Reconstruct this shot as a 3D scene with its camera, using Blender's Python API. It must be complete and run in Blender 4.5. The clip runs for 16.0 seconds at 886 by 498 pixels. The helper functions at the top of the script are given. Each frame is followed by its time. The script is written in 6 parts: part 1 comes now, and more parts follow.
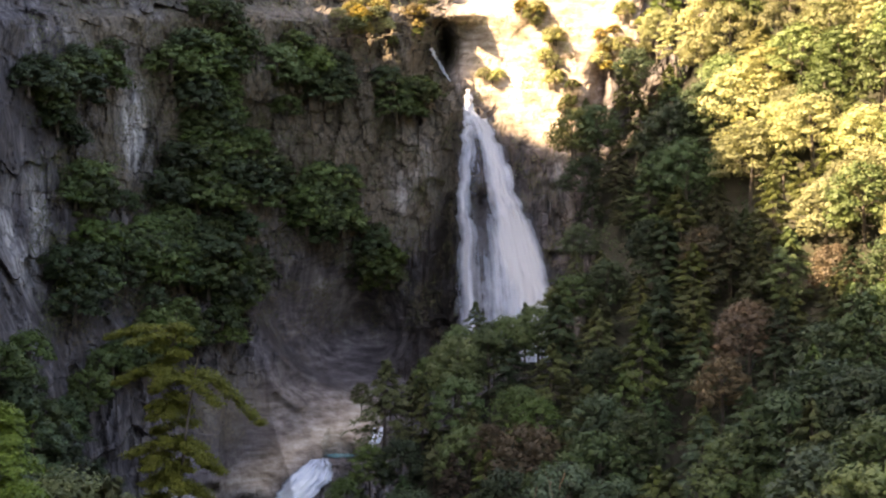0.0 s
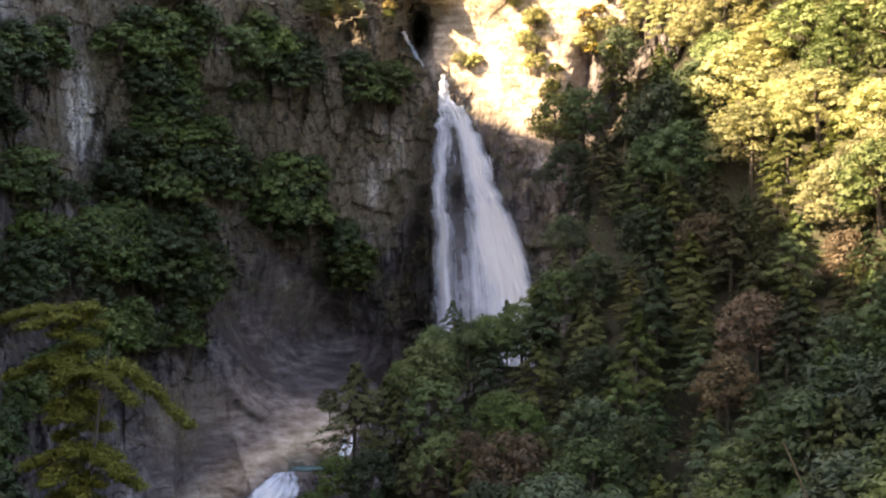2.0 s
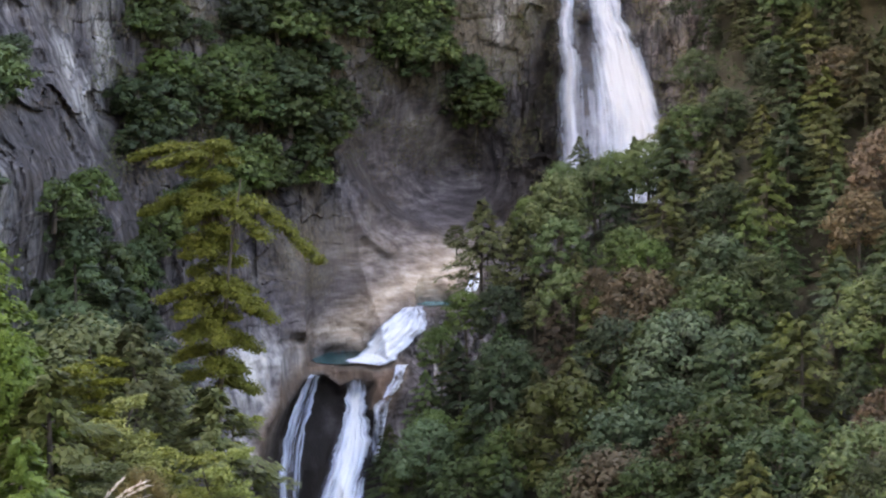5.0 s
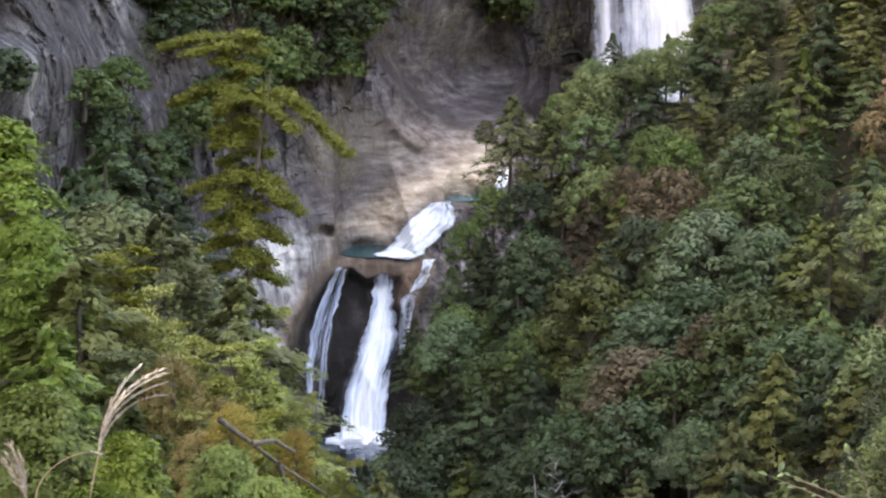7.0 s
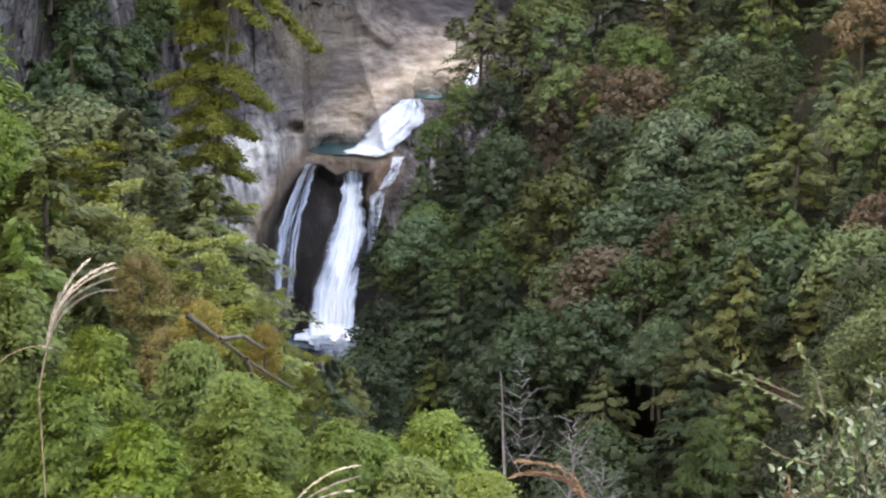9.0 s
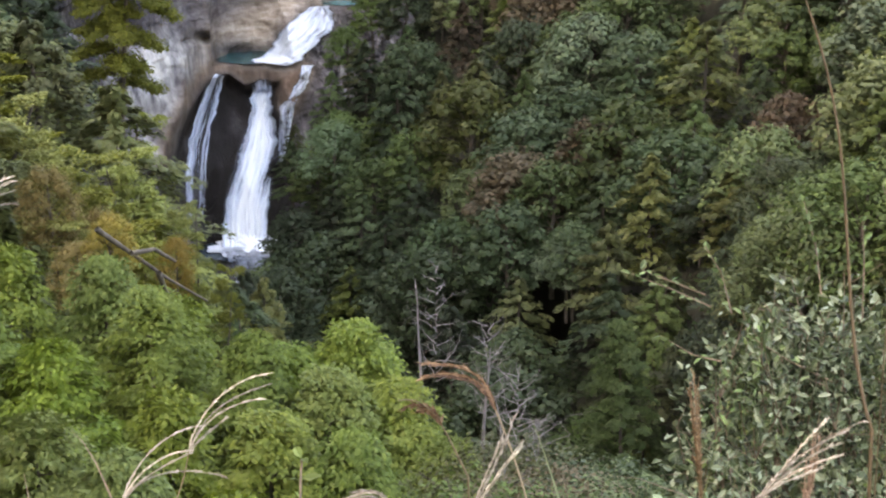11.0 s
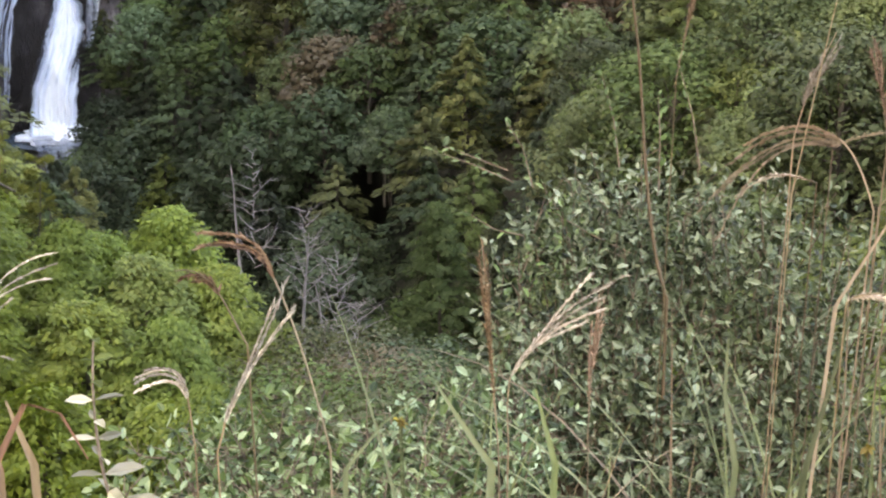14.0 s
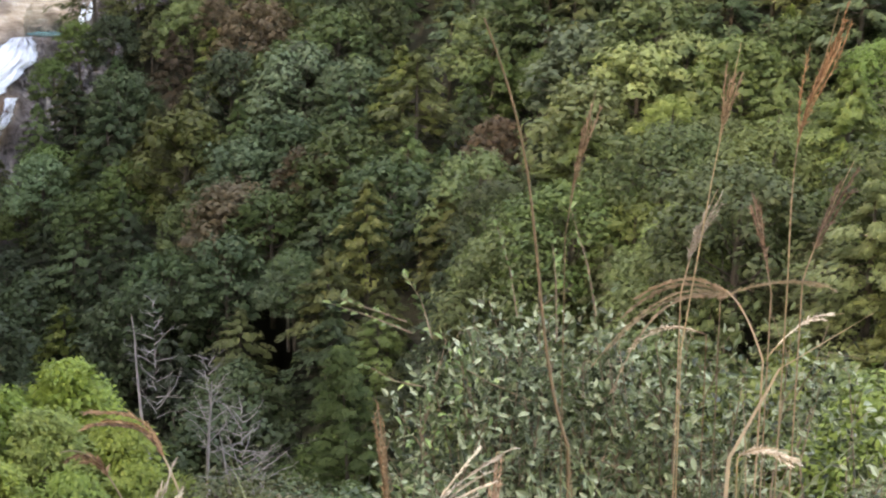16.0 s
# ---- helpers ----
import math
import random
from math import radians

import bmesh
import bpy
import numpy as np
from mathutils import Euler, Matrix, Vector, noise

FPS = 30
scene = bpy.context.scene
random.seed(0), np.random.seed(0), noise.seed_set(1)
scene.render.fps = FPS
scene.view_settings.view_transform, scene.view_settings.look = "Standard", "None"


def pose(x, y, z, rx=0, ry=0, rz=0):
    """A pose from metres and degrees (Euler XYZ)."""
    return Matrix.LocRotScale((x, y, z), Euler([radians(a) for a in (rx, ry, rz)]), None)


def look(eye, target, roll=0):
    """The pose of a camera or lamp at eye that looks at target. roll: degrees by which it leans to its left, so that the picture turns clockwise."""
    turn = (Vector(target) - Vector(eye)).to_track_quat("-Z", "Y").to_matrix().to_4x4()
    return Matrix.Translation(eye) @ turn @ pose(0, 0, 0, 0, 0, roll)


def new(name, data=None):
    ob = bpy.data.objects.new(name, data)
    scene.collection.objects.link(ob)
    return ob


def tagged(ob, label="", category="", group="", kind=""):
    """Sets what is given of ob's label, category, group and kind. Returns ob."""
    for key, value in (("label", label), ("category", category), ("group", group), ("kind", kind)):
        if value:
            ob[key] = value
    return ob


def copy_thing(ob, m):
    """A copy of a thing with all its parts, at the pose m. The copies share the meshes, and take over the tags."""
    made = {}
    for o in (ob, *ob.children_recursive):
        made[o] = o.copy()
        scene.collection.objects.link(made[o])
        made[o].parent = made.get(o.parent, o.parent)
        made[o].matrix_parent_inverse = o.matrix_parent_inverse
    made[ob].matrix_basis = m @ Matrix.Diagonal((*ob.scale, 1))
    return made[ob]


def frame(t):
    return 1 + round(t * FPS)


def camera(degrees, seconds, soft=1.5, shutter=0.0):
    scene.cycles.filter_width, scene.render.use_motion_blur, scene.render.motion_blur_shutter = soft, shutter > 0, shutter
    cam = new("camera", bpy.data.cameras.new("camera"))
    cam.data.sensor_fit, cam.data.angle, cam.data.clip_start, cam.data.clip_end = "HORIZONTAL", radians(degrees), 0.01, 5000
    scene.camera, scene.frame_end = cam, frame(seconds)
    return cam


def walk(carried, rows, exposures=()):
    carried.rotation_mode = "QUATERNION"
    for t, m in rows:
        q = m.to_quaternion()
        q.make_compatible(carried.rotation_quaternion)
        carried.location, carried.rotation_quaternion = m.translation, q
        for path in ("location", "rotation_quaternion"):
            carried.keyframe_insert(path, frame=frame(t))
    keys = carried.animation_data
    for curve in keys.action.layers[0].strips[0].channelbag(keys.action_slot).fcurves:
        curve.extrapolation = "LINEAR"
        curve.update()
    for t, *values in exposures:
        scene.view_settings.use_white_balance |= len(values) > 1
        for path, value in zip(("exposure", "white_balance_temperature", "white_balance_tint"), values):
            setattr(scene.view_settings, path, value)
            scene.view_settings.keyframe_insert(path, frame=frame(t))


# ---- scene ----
# Camera: closes in on the falls, then a hand-held pan over a gorge, nearly on one spot. The eye is the origin.
cam = camera(33.4, 16.0, soft=2.2)


def gaze(x, y, z, pan, tilt, lean):
    """A pose at x, y, z: degrees to the right of north, above level, and of lean."""
    return pose(x, y, z) @ pose(0, 0, 0, 0, 0, -pan) @ pose(0, 0, 0, 90 + tilt) @ pose(0, 0, 0, 0, 0, lean)


PATH = [
    (0.0, -.14, -17.86, 3.0, -0.81, -0.54, -0.42), (0.5, -.14, -7.14, 1.2, -0.43, -0.09, -0.67), (1.0, -.14, -2.59, .45, -0.285, 0.005, -0.77),
    (1.5, -.14, 0, .03, 0.00, 0.00, -0.87), (2.0, -.14, 0, .03, 0.12, -0.03, -0.82), (2.5, -.14, 0, .03, -0.66, -0.84, -1.05),
    (3.0, -.14, 0, .03, -1.99, -2.13, -1.20), (3.5, -.14, 0, .03, -2.72, -3.25, -1.29), (4.0, -.14, 0, .03, -3.60, -4.75, -1.08),
    (4.2, -.14, 0, .03, -3.89, -5.29, -1.09), (6.3, -.13, 0, .03, -5.99, -7.76, -1.02), (6.5, -.125, 0, .03, -5.99, -8.43, -0.81),
    (7.0, -.115, 0, .03, -6.06, -10.31, -0.24), (7.5, -.10, 0, .03, -5.88, -11.41, -0.22), (8.0, -.09, 0, .03, -5.65, -12.22, -0.13),
    (8.5, -.08, 0, .03, -5.28, -13.32, 0.14), (10.8, -.063, 0, .028, -1.85, -17.33, 0.39), (11.0, -.06, 0, .025, -1.32, -17.83, 0.19),
    (11.5, -.054, 0, .016, -0.37, -19.25, 0.31), (12.0, -.045, 0, .008, 0.53, -20.75, -0.04), (12.5, -.043, 0, .002, 0.75, -21.30, 0.06),
    (13.0, -.031, 0, -.006, 1.22, -21.84, 0.44), (13.5, -.011, 0, -.008, 3.42, -22.41, 1.06), (14.0, 0, 0, -.003, 6.22, -22.18, 1.67),
    (14.5, 0, 0, .003, 8.38, -21.17, 1.96), (15.0, 0, 0, .013, 8.90, -20.33, 1.87), (15.5, .009, 0, .025, 9.10, -18.77, 1.53),
    (16.0, .02, 0, .04, 10.00, -16.59, 1.44)]
walk(cam, [(r[0], gaze(*r[1:])) for r in PATH],
     exposures=[(0, 2.85, 8500, 21), (2.3, 2.83, 8500, 21), (4.2, 3.4, 8600, 20), (6.4, 4.07, 9500, 19), (8.7, 4.1, 9800, 17), (11.0, 4.0, 10000, 17), (11.4, 4.2, 10000, 17), (12.3, 4.26, 10000, 17), (14.8, 4.0, 10000, 16), (16, 4.03, 10300, 15)])

# Light: a low sun from the left, held off the gorge by the mountain on that side, and the open sky.
SUN_RISE, SUN_BACK = radians(38), radians(25)
world = bpy.data.worlds.new("sky")
scene.world = world
world.use_nodes = True
wn = world.node_tree.nodes
sky = wn.new("ShaderNodeTexSky")
sky.sky_type, sky.sun_disc = "NISHITA", False
sky.sun_elevation, sky.sun_rotation = SUN_RISE, radians(245)
sky.dust_density, sky.ozone_density = 2.0, 0.7
wn["Background"].inputs["Strength"].default_value = 0.13
world.node_tree.links.new(sky.outputs[0], wn["Background"].inputs["Color"])
sun = new("sun", bpy.data.lights.new("sun", "SUN"))
sun.data.energy, sun.data.angle, sun.data.color = 5.0, radians(0.6), (1, 0.86, 0.62)
sun.matrix_world = look((-300 * math.cos(SUN_RISE) * math.cos(SUN_BACK), -300 * math.cos(SUN_RISE) * math.sin(SUN_BACK), 300 * math.sin(SUN_RISE)), (0, 0, 0))


# ---- materials ----
def material(name):
    m = bpy.data.materials.new(name)
    m.use_nodes = True
    t = m.node_tree
    return m, t.nodes, t.links, t.nodes["Principled BSDF"]


def ramp_node(nodes, stops):
    r = nodes.new("ShaderNodeValToRGB")
    e = r.color_ramp.elements
    while len(e) < len(stops):
        e.new(0.5)
    for k, (p, c) in zip(e, stops):
        k.position, k.color = p, (*c, 1) if len(c) == 3 else c
    return r


def noise_node(nodes, links, scale, detail, vec=None, rough=0.55):
    n = nodes.new("ShaderNodeTexNoise")
    n.inputs["Scale"].default_value, n.inputs["Detail"].default_value, n.inputs["Roughness"].default_value = scale, detail, rough
    if vec:
        links.new(vec, n.inputs["Vector"])
    return n


def mix_node(nodes, links, fac, a, b, blend="MIX"):
    n = nodes.new("ShaderNodeMix")
    n.data_type, n.blend_type = "RGBA", blend
    for sock, v in ((n.inputs[0], fac), (n.inputs[6], a), (n.inputs[7], b)):
        if isinstance(v, (int, float)):
            sock.default_value = v
        elif isinstance(v, tuple):
            sock.default_value = (*v, 1)
        else:
            links.new(v, sock)
    return n.outputs[2]


def leaf_material(name, dark, mid, light, thin=0.25, rough=0.55, vary=1.0):
    """Foliage: tone varies leaf by leaf, and tree by tree."""
    m, n, l, b = material(name)
    geo, info = n.new("ShaderNodeNewGeometry"), n.new("ShaderNodeObjectInfo")
    soft_ = 0.0 if "bush" in name or "plume" in name else 0.62
    dark, light = (tuple(p + (q - p) * soft_ for p, q in zip(c, mid)) for c in (dark, light))
    r = ramp_node(n, [(0.0, dark), (0.58, mid), (1.0, light)])
    l.new(geo.outputs["Random Per Island"], r.inputs[0])
    hsv = n.new("ShaderNodeHueSaturation")
    l.new(r.outputs[0], hsv.inputs["Color"])
    for sock, lo, hi in (("Hue", 0.488, 0.512), ("Saturation", 0.78, 1.02), ("Value", 1 - 0.45 * vary, 1 + 0.5 * vary)):
        mr = n.new("ShaderNodeMapRange")
        mr.inputs["To Min"].default_value, mr.inputs["To Max"].default_value = lo, hi
        if sock == "Value":
            l.new(info.outputs["Random"], mr.inputs["Value"])
        else:
            mm = n.new("ShaderNodeMath")
            mm.operation, mm.inputs[1].default_value = "MULTIPLY", 7.31 if sock == "Hue" else 13.7
            fr = n.new("ShaderNodeMath")
            fr.operation = "FRACT"
            l.new(info.outputs["Random"], mm.inputs[0])
            l.new(mm.outputs[0], fr.inputs[0])
            l.new(fr.outputs[0], mr.inputs["Value"])
        l.new(mr.outputs[0], hsv.inputs[sock])
    l.new(hsv.outputs[0], b.inputs["Base Color"])
    b.inputs["Roughness"].default_value = rough
    b.inputs["Specular IOR Level"].default_value = 0.25
    tr = n.new("ShaderNodeBsdfTranslucent")
    l.new(hsv.outputs[0], tr.inputs["Color"])
    ms = n.new("ShaderNodeMixShader")
    ms.inputs[0].default_value = thin
    l.new(b.outputs[0], ms.inputs[1])
    l.new(tr.outputs[0], ms.inputs[2])
    l.new(ms.outputs[0], n["Material Output"].inputs["Surface"])
    return m


def bark_material(name, a, b_, scale=6):
    m, n, l, b = material(name)
    tc = n.new("ShaderNodeTexCoord")
    mp = n.new("ShaderNodeMapping")
    mp.inputs["Scale"].default_value = (1, 1, 0.25)
    l.new(tc.outputs["Object"], mp.inputs[0])
    nz = noise_node(n, l, scale, 6, mp.outputs[0])
    r = ramp_node(n, [(0.3, a), (0.7, b_)])
    l.new(nz.outputs[0], r.inputs[0])
    l.new(r.outputs[0], b.inputs["Base Color"])
    b.inputs["Roughness"].default_value = 0.9
    bp = n.new("ShaderNodeBump")
    bp.inputs["Strength"].default_value, bp.inputs["Distance"].default_value = 0.6, 0.03
    l.new(nz.outputs[0], bp.inputs["Height"])
    l.new(bp.outputs[0], b.inputs["Normal"])
    return m


def rock_material():
    """Fractured grey rhyolite; stone kind, growth, damp, painted sun and shade from the mesh's attributes, grain and
    stains from noise.
    """
    m, n, l, b = material("cliff_rock")
    tc = n.new("ShaderNodeTexCoord")
    P = tc.outputs["Object"]
    mp = n.new("ShaderNodeMapping")
    mp.inputs["Scale"].default_value = (1, 1, 0.22)
    l.new(P, mp.inputs[0])
    big, streak, fine = noise_node(n, l, 0.07, 5, P), noise_node(n, l, 0.55, 7, mp.outputs[0], 0.65), noise_node(n, l, 1.6, 8, P, 0.7)
    grey = ramp_node(n, [(0.30, (0.028, 0.026, 0.031)), (0.5, (0.085, 0.078, 0.085)), (0.62, (0.17, 0.157, 0.166)), (0.75, (0.34, 0.32, 0.325))])
    l.new(streak.outputs[0], grey.inputs[0])
    # Tan stone; this ramp also paints the sunlit cliff by the notch pale.
    tan_sunlit = ramp_node(n, [(0.3, (0.22, 0.165, 0.12)), (0.5, (0.46, 0.37, 0.29)), (0.7, (0.70, 0.61, 0.52))])
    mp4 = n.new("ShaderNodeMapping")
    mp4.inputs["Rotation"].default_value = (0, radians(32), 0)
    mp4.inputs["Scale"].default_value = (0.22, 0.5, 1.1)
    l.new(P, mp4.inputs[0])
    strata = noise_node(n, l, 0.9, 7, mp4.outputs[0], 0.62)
    l.new(strata.outputs[0], tan_sunlit.inputs[0])
    lilac = ramp_node(n, [(0.3, (0.036, 0.031, 0.036)), (0.5, (0.088, 0.077, 0.085)), (0.72, (0.21, 0.19, 0.20))])
    l.new(strata.outputs[0], lilac.inputs[0])
    moss = ramp_node(n, [(0.3, (0.048, 0.042, 0.033)), (0.55, (0.135, 0.112, 0.083)), (0.75, (0.24, 0.195, 0.145))])
    l.new(fine.outputs[0], moss.inputs[0])

    def att(name):
        a = n.new("ShaderNodeAttribute")
        a.attribute_name = name
        return a.outputs["Fac"]
    c = mix_node(n, l, att("smooth_rock"), grey.outputs[0], lilac.outputs[0])
    c = mix_node(n, l, att("tan_sunlit_rock"), c, tan_sunlit.outputs[0])
    add = n.new("ShaderNodeMath")
    add.operation = "ADD"
    l.new(att("growth"), add.inputs[0])
    l.new(big.outputs[0], add.inputs[1])
    gr = ramp_node(n, [(0.62, (0, 0, 0)), (0.86, (1, 1, 1))])
    ad2 = n.new("ShaderNodeMath")
    ad2.operation, ad2.inputs[1].default_value = "MULTIPLY_ADD", 0.35
    l.new(fine.outputs[0], ad2.inputs[0])
    l.new(add.outputs[0], ad2.inputs[2])
    sb = n.new("ShaderNodeMath")
    sb.operation, sb.inputs[1].default_value = "SUBTRACT", 0.17
    l.new(ad2.outputs[0], sb.inputs[0])
    l.new(sb.outputs[0], gr.inputs[0])
    c = mix_node(n, l, gr.outputs[0], c, moss.outputs[0])
    pale = ramp_node(n, [(0.36, (0.12, 0.12, 0.13)), (0.47, (0.36, 0.355, 0.36)), (0.62, (0.64, 0.63, 0.61))])
    l.new(streak.outputs[0], pale.inputs[0])
    c = mix_node(n, l, att("pale_rock"), c, pale.outputs[0])
    dist = n.new("ShaderNodeVectorMath")
    dist.operation = "MULTIPLY_ADD"
    dist.inputs[1].default_value = (2.2, 2.2, 2.2)
    warp = noise_node(n, l, 0.35, 3, P)
    l.new(warp.outputs["Color"], dist.inputs[0])
    mp3 = n.new("ShaderNodeMapping")
    mp3.inputs["Scale"].default_value = (1, 1, 0.42)
    l.new(P, mp3.inputs[0])
    l.new(mp3.outputs[0], dist.inputs[2])
    joint = None
    for sc, wd, deep in ((0.42, 0.08, 0.30), (0.85, 0.03, 0.7)):
        vo = n.new("ShaderNodeTexVoronoi")
        vo.feature = "DISTANCE_TO_EDGE"
        vo.inputs["Scale"].default_value = sc
        l.new(dist.outputs[0], vo.inputs["Vector"])
        jr = ramp_node(n, [(0.0, (deep, deep, deep)), (wd, (1, 1, 1))])
        l.new(vo.outputs["Distance"], jr.inputs[0])
        joint = jr.outputs[0] if joint is None else mix_node(n, l, 1.0, joint, jr.outputs[0], "MULTIPLY")
    plain = n.new("ShaderNodeMath")
    plain.operation, plain.use_clamp = "SUBTRACT", True
    plain.inputs[0].default_value = 1.0
    worn = n.new("ShaderNodeMath")
    worn.operation = "ADD"
    l.new(att("smooth_rock"), worn.inputs[0])
    l.new(att("tan_sunlit_rock"), worn.inputs[1])
    l.new(worn.outputs[0], plain.inputs[1])
    c = mix_node(n, l, plain.outputs[0], c, mix_node(n, l, 1.0, c, joint, "MULTIPLY"))
    ochre = ramp_node(n, [(0.3, (0.045, 0.028, 0.020)), (0.55, (0.125, 0.078, 0.055)), (0.75, (0.26, 0.18, 0.135))])
    l.new(streak.outputs[0], ochre.inputs[0])
    c = mix_node(n, l, att("ochre_rock"), c, ochre.outputs[0])
    # Near-black for damp rock by the falls and for shade painted into recesses.
    wet_shade = att("wet_shade")
    c = mix_node(n, l, wet_shade, c, (0.016, 0.013, 0.012))
    l.new(c, b.inputs["Base Color"])
    rr = n.new("ShaderNodeMapRange")
    rr.inputs["To Min"].default_value, rr.inputs["To Max"].default_value = 0.85, 0.55
    l.new(wet_shade, rr.inputs["Value"])
    l.new(rr.outputs[0], b.inputs["Roughness"])
    b.inputs["Specular IOR Level"].default_value = 0.22
    bp = n.new("ShaderNodeBump")
    bp.inputs["Strength"].default_value, bp.inputs["Distance"].default_value = 0.9, 0.6
    l.new(streak.outputs[0], bp.inputs["Height"])
    bp2 = n.new("ShaderNodeBump")
    bp2.inputs["Strength"].default_value, bp2.inputs["Distance"].default_value = 0.7, 0.2
    l.new(fine.outputs[0], bp2.inputs["Height"])
    l.new(bp.outputs[0], bp2.inputs["Normal"])
    l.new(bp2.outputs[0], b.inputs["Normal"])
    return m


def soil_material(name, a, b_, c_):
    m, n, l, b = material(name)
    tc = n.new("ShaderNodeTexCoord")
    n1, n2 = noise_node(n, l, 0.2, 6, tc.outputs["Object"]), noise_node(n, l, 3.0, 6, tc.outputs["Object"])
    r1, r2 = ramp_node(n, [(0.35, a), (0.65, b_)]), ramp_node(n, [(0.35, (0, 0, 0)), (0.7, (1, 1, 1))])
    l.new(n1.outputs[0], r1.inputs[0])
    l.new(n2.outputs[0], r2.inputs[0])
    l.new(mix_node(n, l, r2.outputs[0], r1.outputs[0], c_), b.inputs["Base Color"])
    b.inputs["Roughness"].default_value = 0.95
    bp = n.new("ShaderNodeBump")
    bp.inputs["Distance"].default_value = 0.2
    l.new(n2.outputs[0], bp.inputs["Height"])
    l.new(bp.outputs[0], b.inputs["Normal"])
    return m


def fall_material(name, lo, hi, across, along, tone=1.0):
    """White water in strands: gaps between them are clear. u runs across, v down the fall."""
    m, n, l, b = material(name)
    uv = n.new("ShaderNodeUVMap")
    mp = n.new("ShaderNodeMapping")
    mp.inputs["Scale"].default_value = (across, along, 1)
    l.new(uv.outputs[0], mp.inputs[0])
    nz = noise_node(n, l, 1.0, 5, mp.outputs[0], 0.6)
    a = n.new("ShaderNodeAttribute")
    a.attribute_name = "thick"
    mp2 = n.new("ShaderNodeMapping")
    mp2.inputs["Scale"].default_value = (across * 0.45, along * 2.4, 1)
    l.new(uv.outputs[0], mp2.inputs[0])
    n2 = noise_node(n, l, 1.0, 6, mp2.outputs[0], 0.65)
    av = n.new("ShaderNodeMath")
    av.operation, av.inputs[1].default_value = "MULTIPLY_ADD", 0.9
    l.new(n2.outputs[0], av.inputs[0])
    l.new(nz.outputs[0], av.inputs[2])
    hf = n.new("ShaderNodeMath")
    hf.operation, hf.inputs[1].default_value = "MULTIPLY", 0.53
    l.new(av.outputs[0], hf.inputs[0])
    ad = n.new("ShaderNodeMath")
    ad.operation = "ADD"
    l.new(hf.outputs[0], ad.inputs[0])
    l.new(a.outputs["Fac"], ad.inputs[1])
    r = ramp_node(n, [(lo, (0, 0, 0)), (hi, (1, 1, 1))])
    l.new(ad.outputs[0], r.inputs[0])
    col = ramp_node(n, [(lo, (0.24 * tone, 0.30 * tone, 0.42 * tone)), (hi, (0.62 * tone, 0.71 * tone, 0.85 * tone)), (hi + 0.14, (0.88 * tone, 0.94 * tone, min(1, 1.02 * tone)))])
    l.new(ad.outputs[0], col.inputs[0])
    l.new(col.outputs[0], b.inputs["Base Color"])
    b.inputs["Roughness"].default_value = 0.6
    tl = n.new("ShaderNodeBsdfTranslucent")
    tl.inputs["Color"].default_value = (0.9, 0.92, 0.95, 1)
    m1 = n.new("ShaderNodeMixShader")
    m1.inputs[0].default_value = 0.2
    l.new(b.outputs[0], m1.inputs[1])
    l.new(tl.outputs[0], m1.inputs[2])
    tp = n.new("ShaderNodeBsdfTransparent")
    m2 = n.new("ShaderNodeMixShader")
    l.new(r.outputs[0], m2.inputs[0])
    l.new(tp.outputs[0], m2.inputs[1])
    l.new(m1.outputs[0], m2.inputs[2])
    l.new(m2.outputs[0], n["Material Output"].inputs["Surface"])
    return m


def pool_material(name, deep, shallow):
    m, n, l, b = material(name)
    tc = n.new("ShaderNodeTexCoord")
    nz = noise_node(n, l, 0.5, 3, tc.outputs["Object"])
    r = ramp_node(n, [(0.3, deep), (0.7, shallow)])
    l.new(nz.outputs[0], r.inputs[0])
    l.new(r.outputs[0], b.inputs["Base Color"])
    b.inputs["Roughness"].default_value, b.inputs["IOR"].default_value = 0.12, 1.33
    rip = noise_node(n, l, 2.5, 3, tc.outputs["Object"])
    bp = n.new("ShaderNodeBump")
    bp.inputs["Strength"].default_value, bp.inputs["Distance"].default_value = 0.4, 0.15
    l.new(rip.outputs[0], bp.inputs["Height"])
    l.new(bp.outputs[0], b.inputs["Normal"])
    return m


ROCK = rock_material()
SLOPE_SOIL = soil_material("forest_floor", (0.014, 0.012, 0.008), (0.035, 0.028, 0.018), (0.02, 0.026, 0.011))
BANK_SOIL = soil_material("bank_soil", (0.05, 0.04, 0.025), (0.09, 0.075, 0.04), (0.05, 0.06, 0.02))
POOL = pool_material("pool_water", (0.006, 0.035, 0.04), (0.025, 0.10, 0.11))
TURQUOISE = pool_material("turquoise_water", (0.05, 0.18, 0.2), (0.16, 0.34, 0.36))
PLUNGE = pool_material("plunge_water", (0.03, 0.05, 0.065), (0.07, 0.10, 0.13))
BARK = bark_material("bark", (0.03, 0.024, 0.018), (0.13, 0.11, 0.09))
DEAD_BARK = bark_material("dead_wood", (0.12, 0.105, 0.105), (0.27, 0.245, 0.24))
TWIG = bark_material("twig", (0.10, 0.07, 0.05), (0.22, 0.17, 0.12), 40)
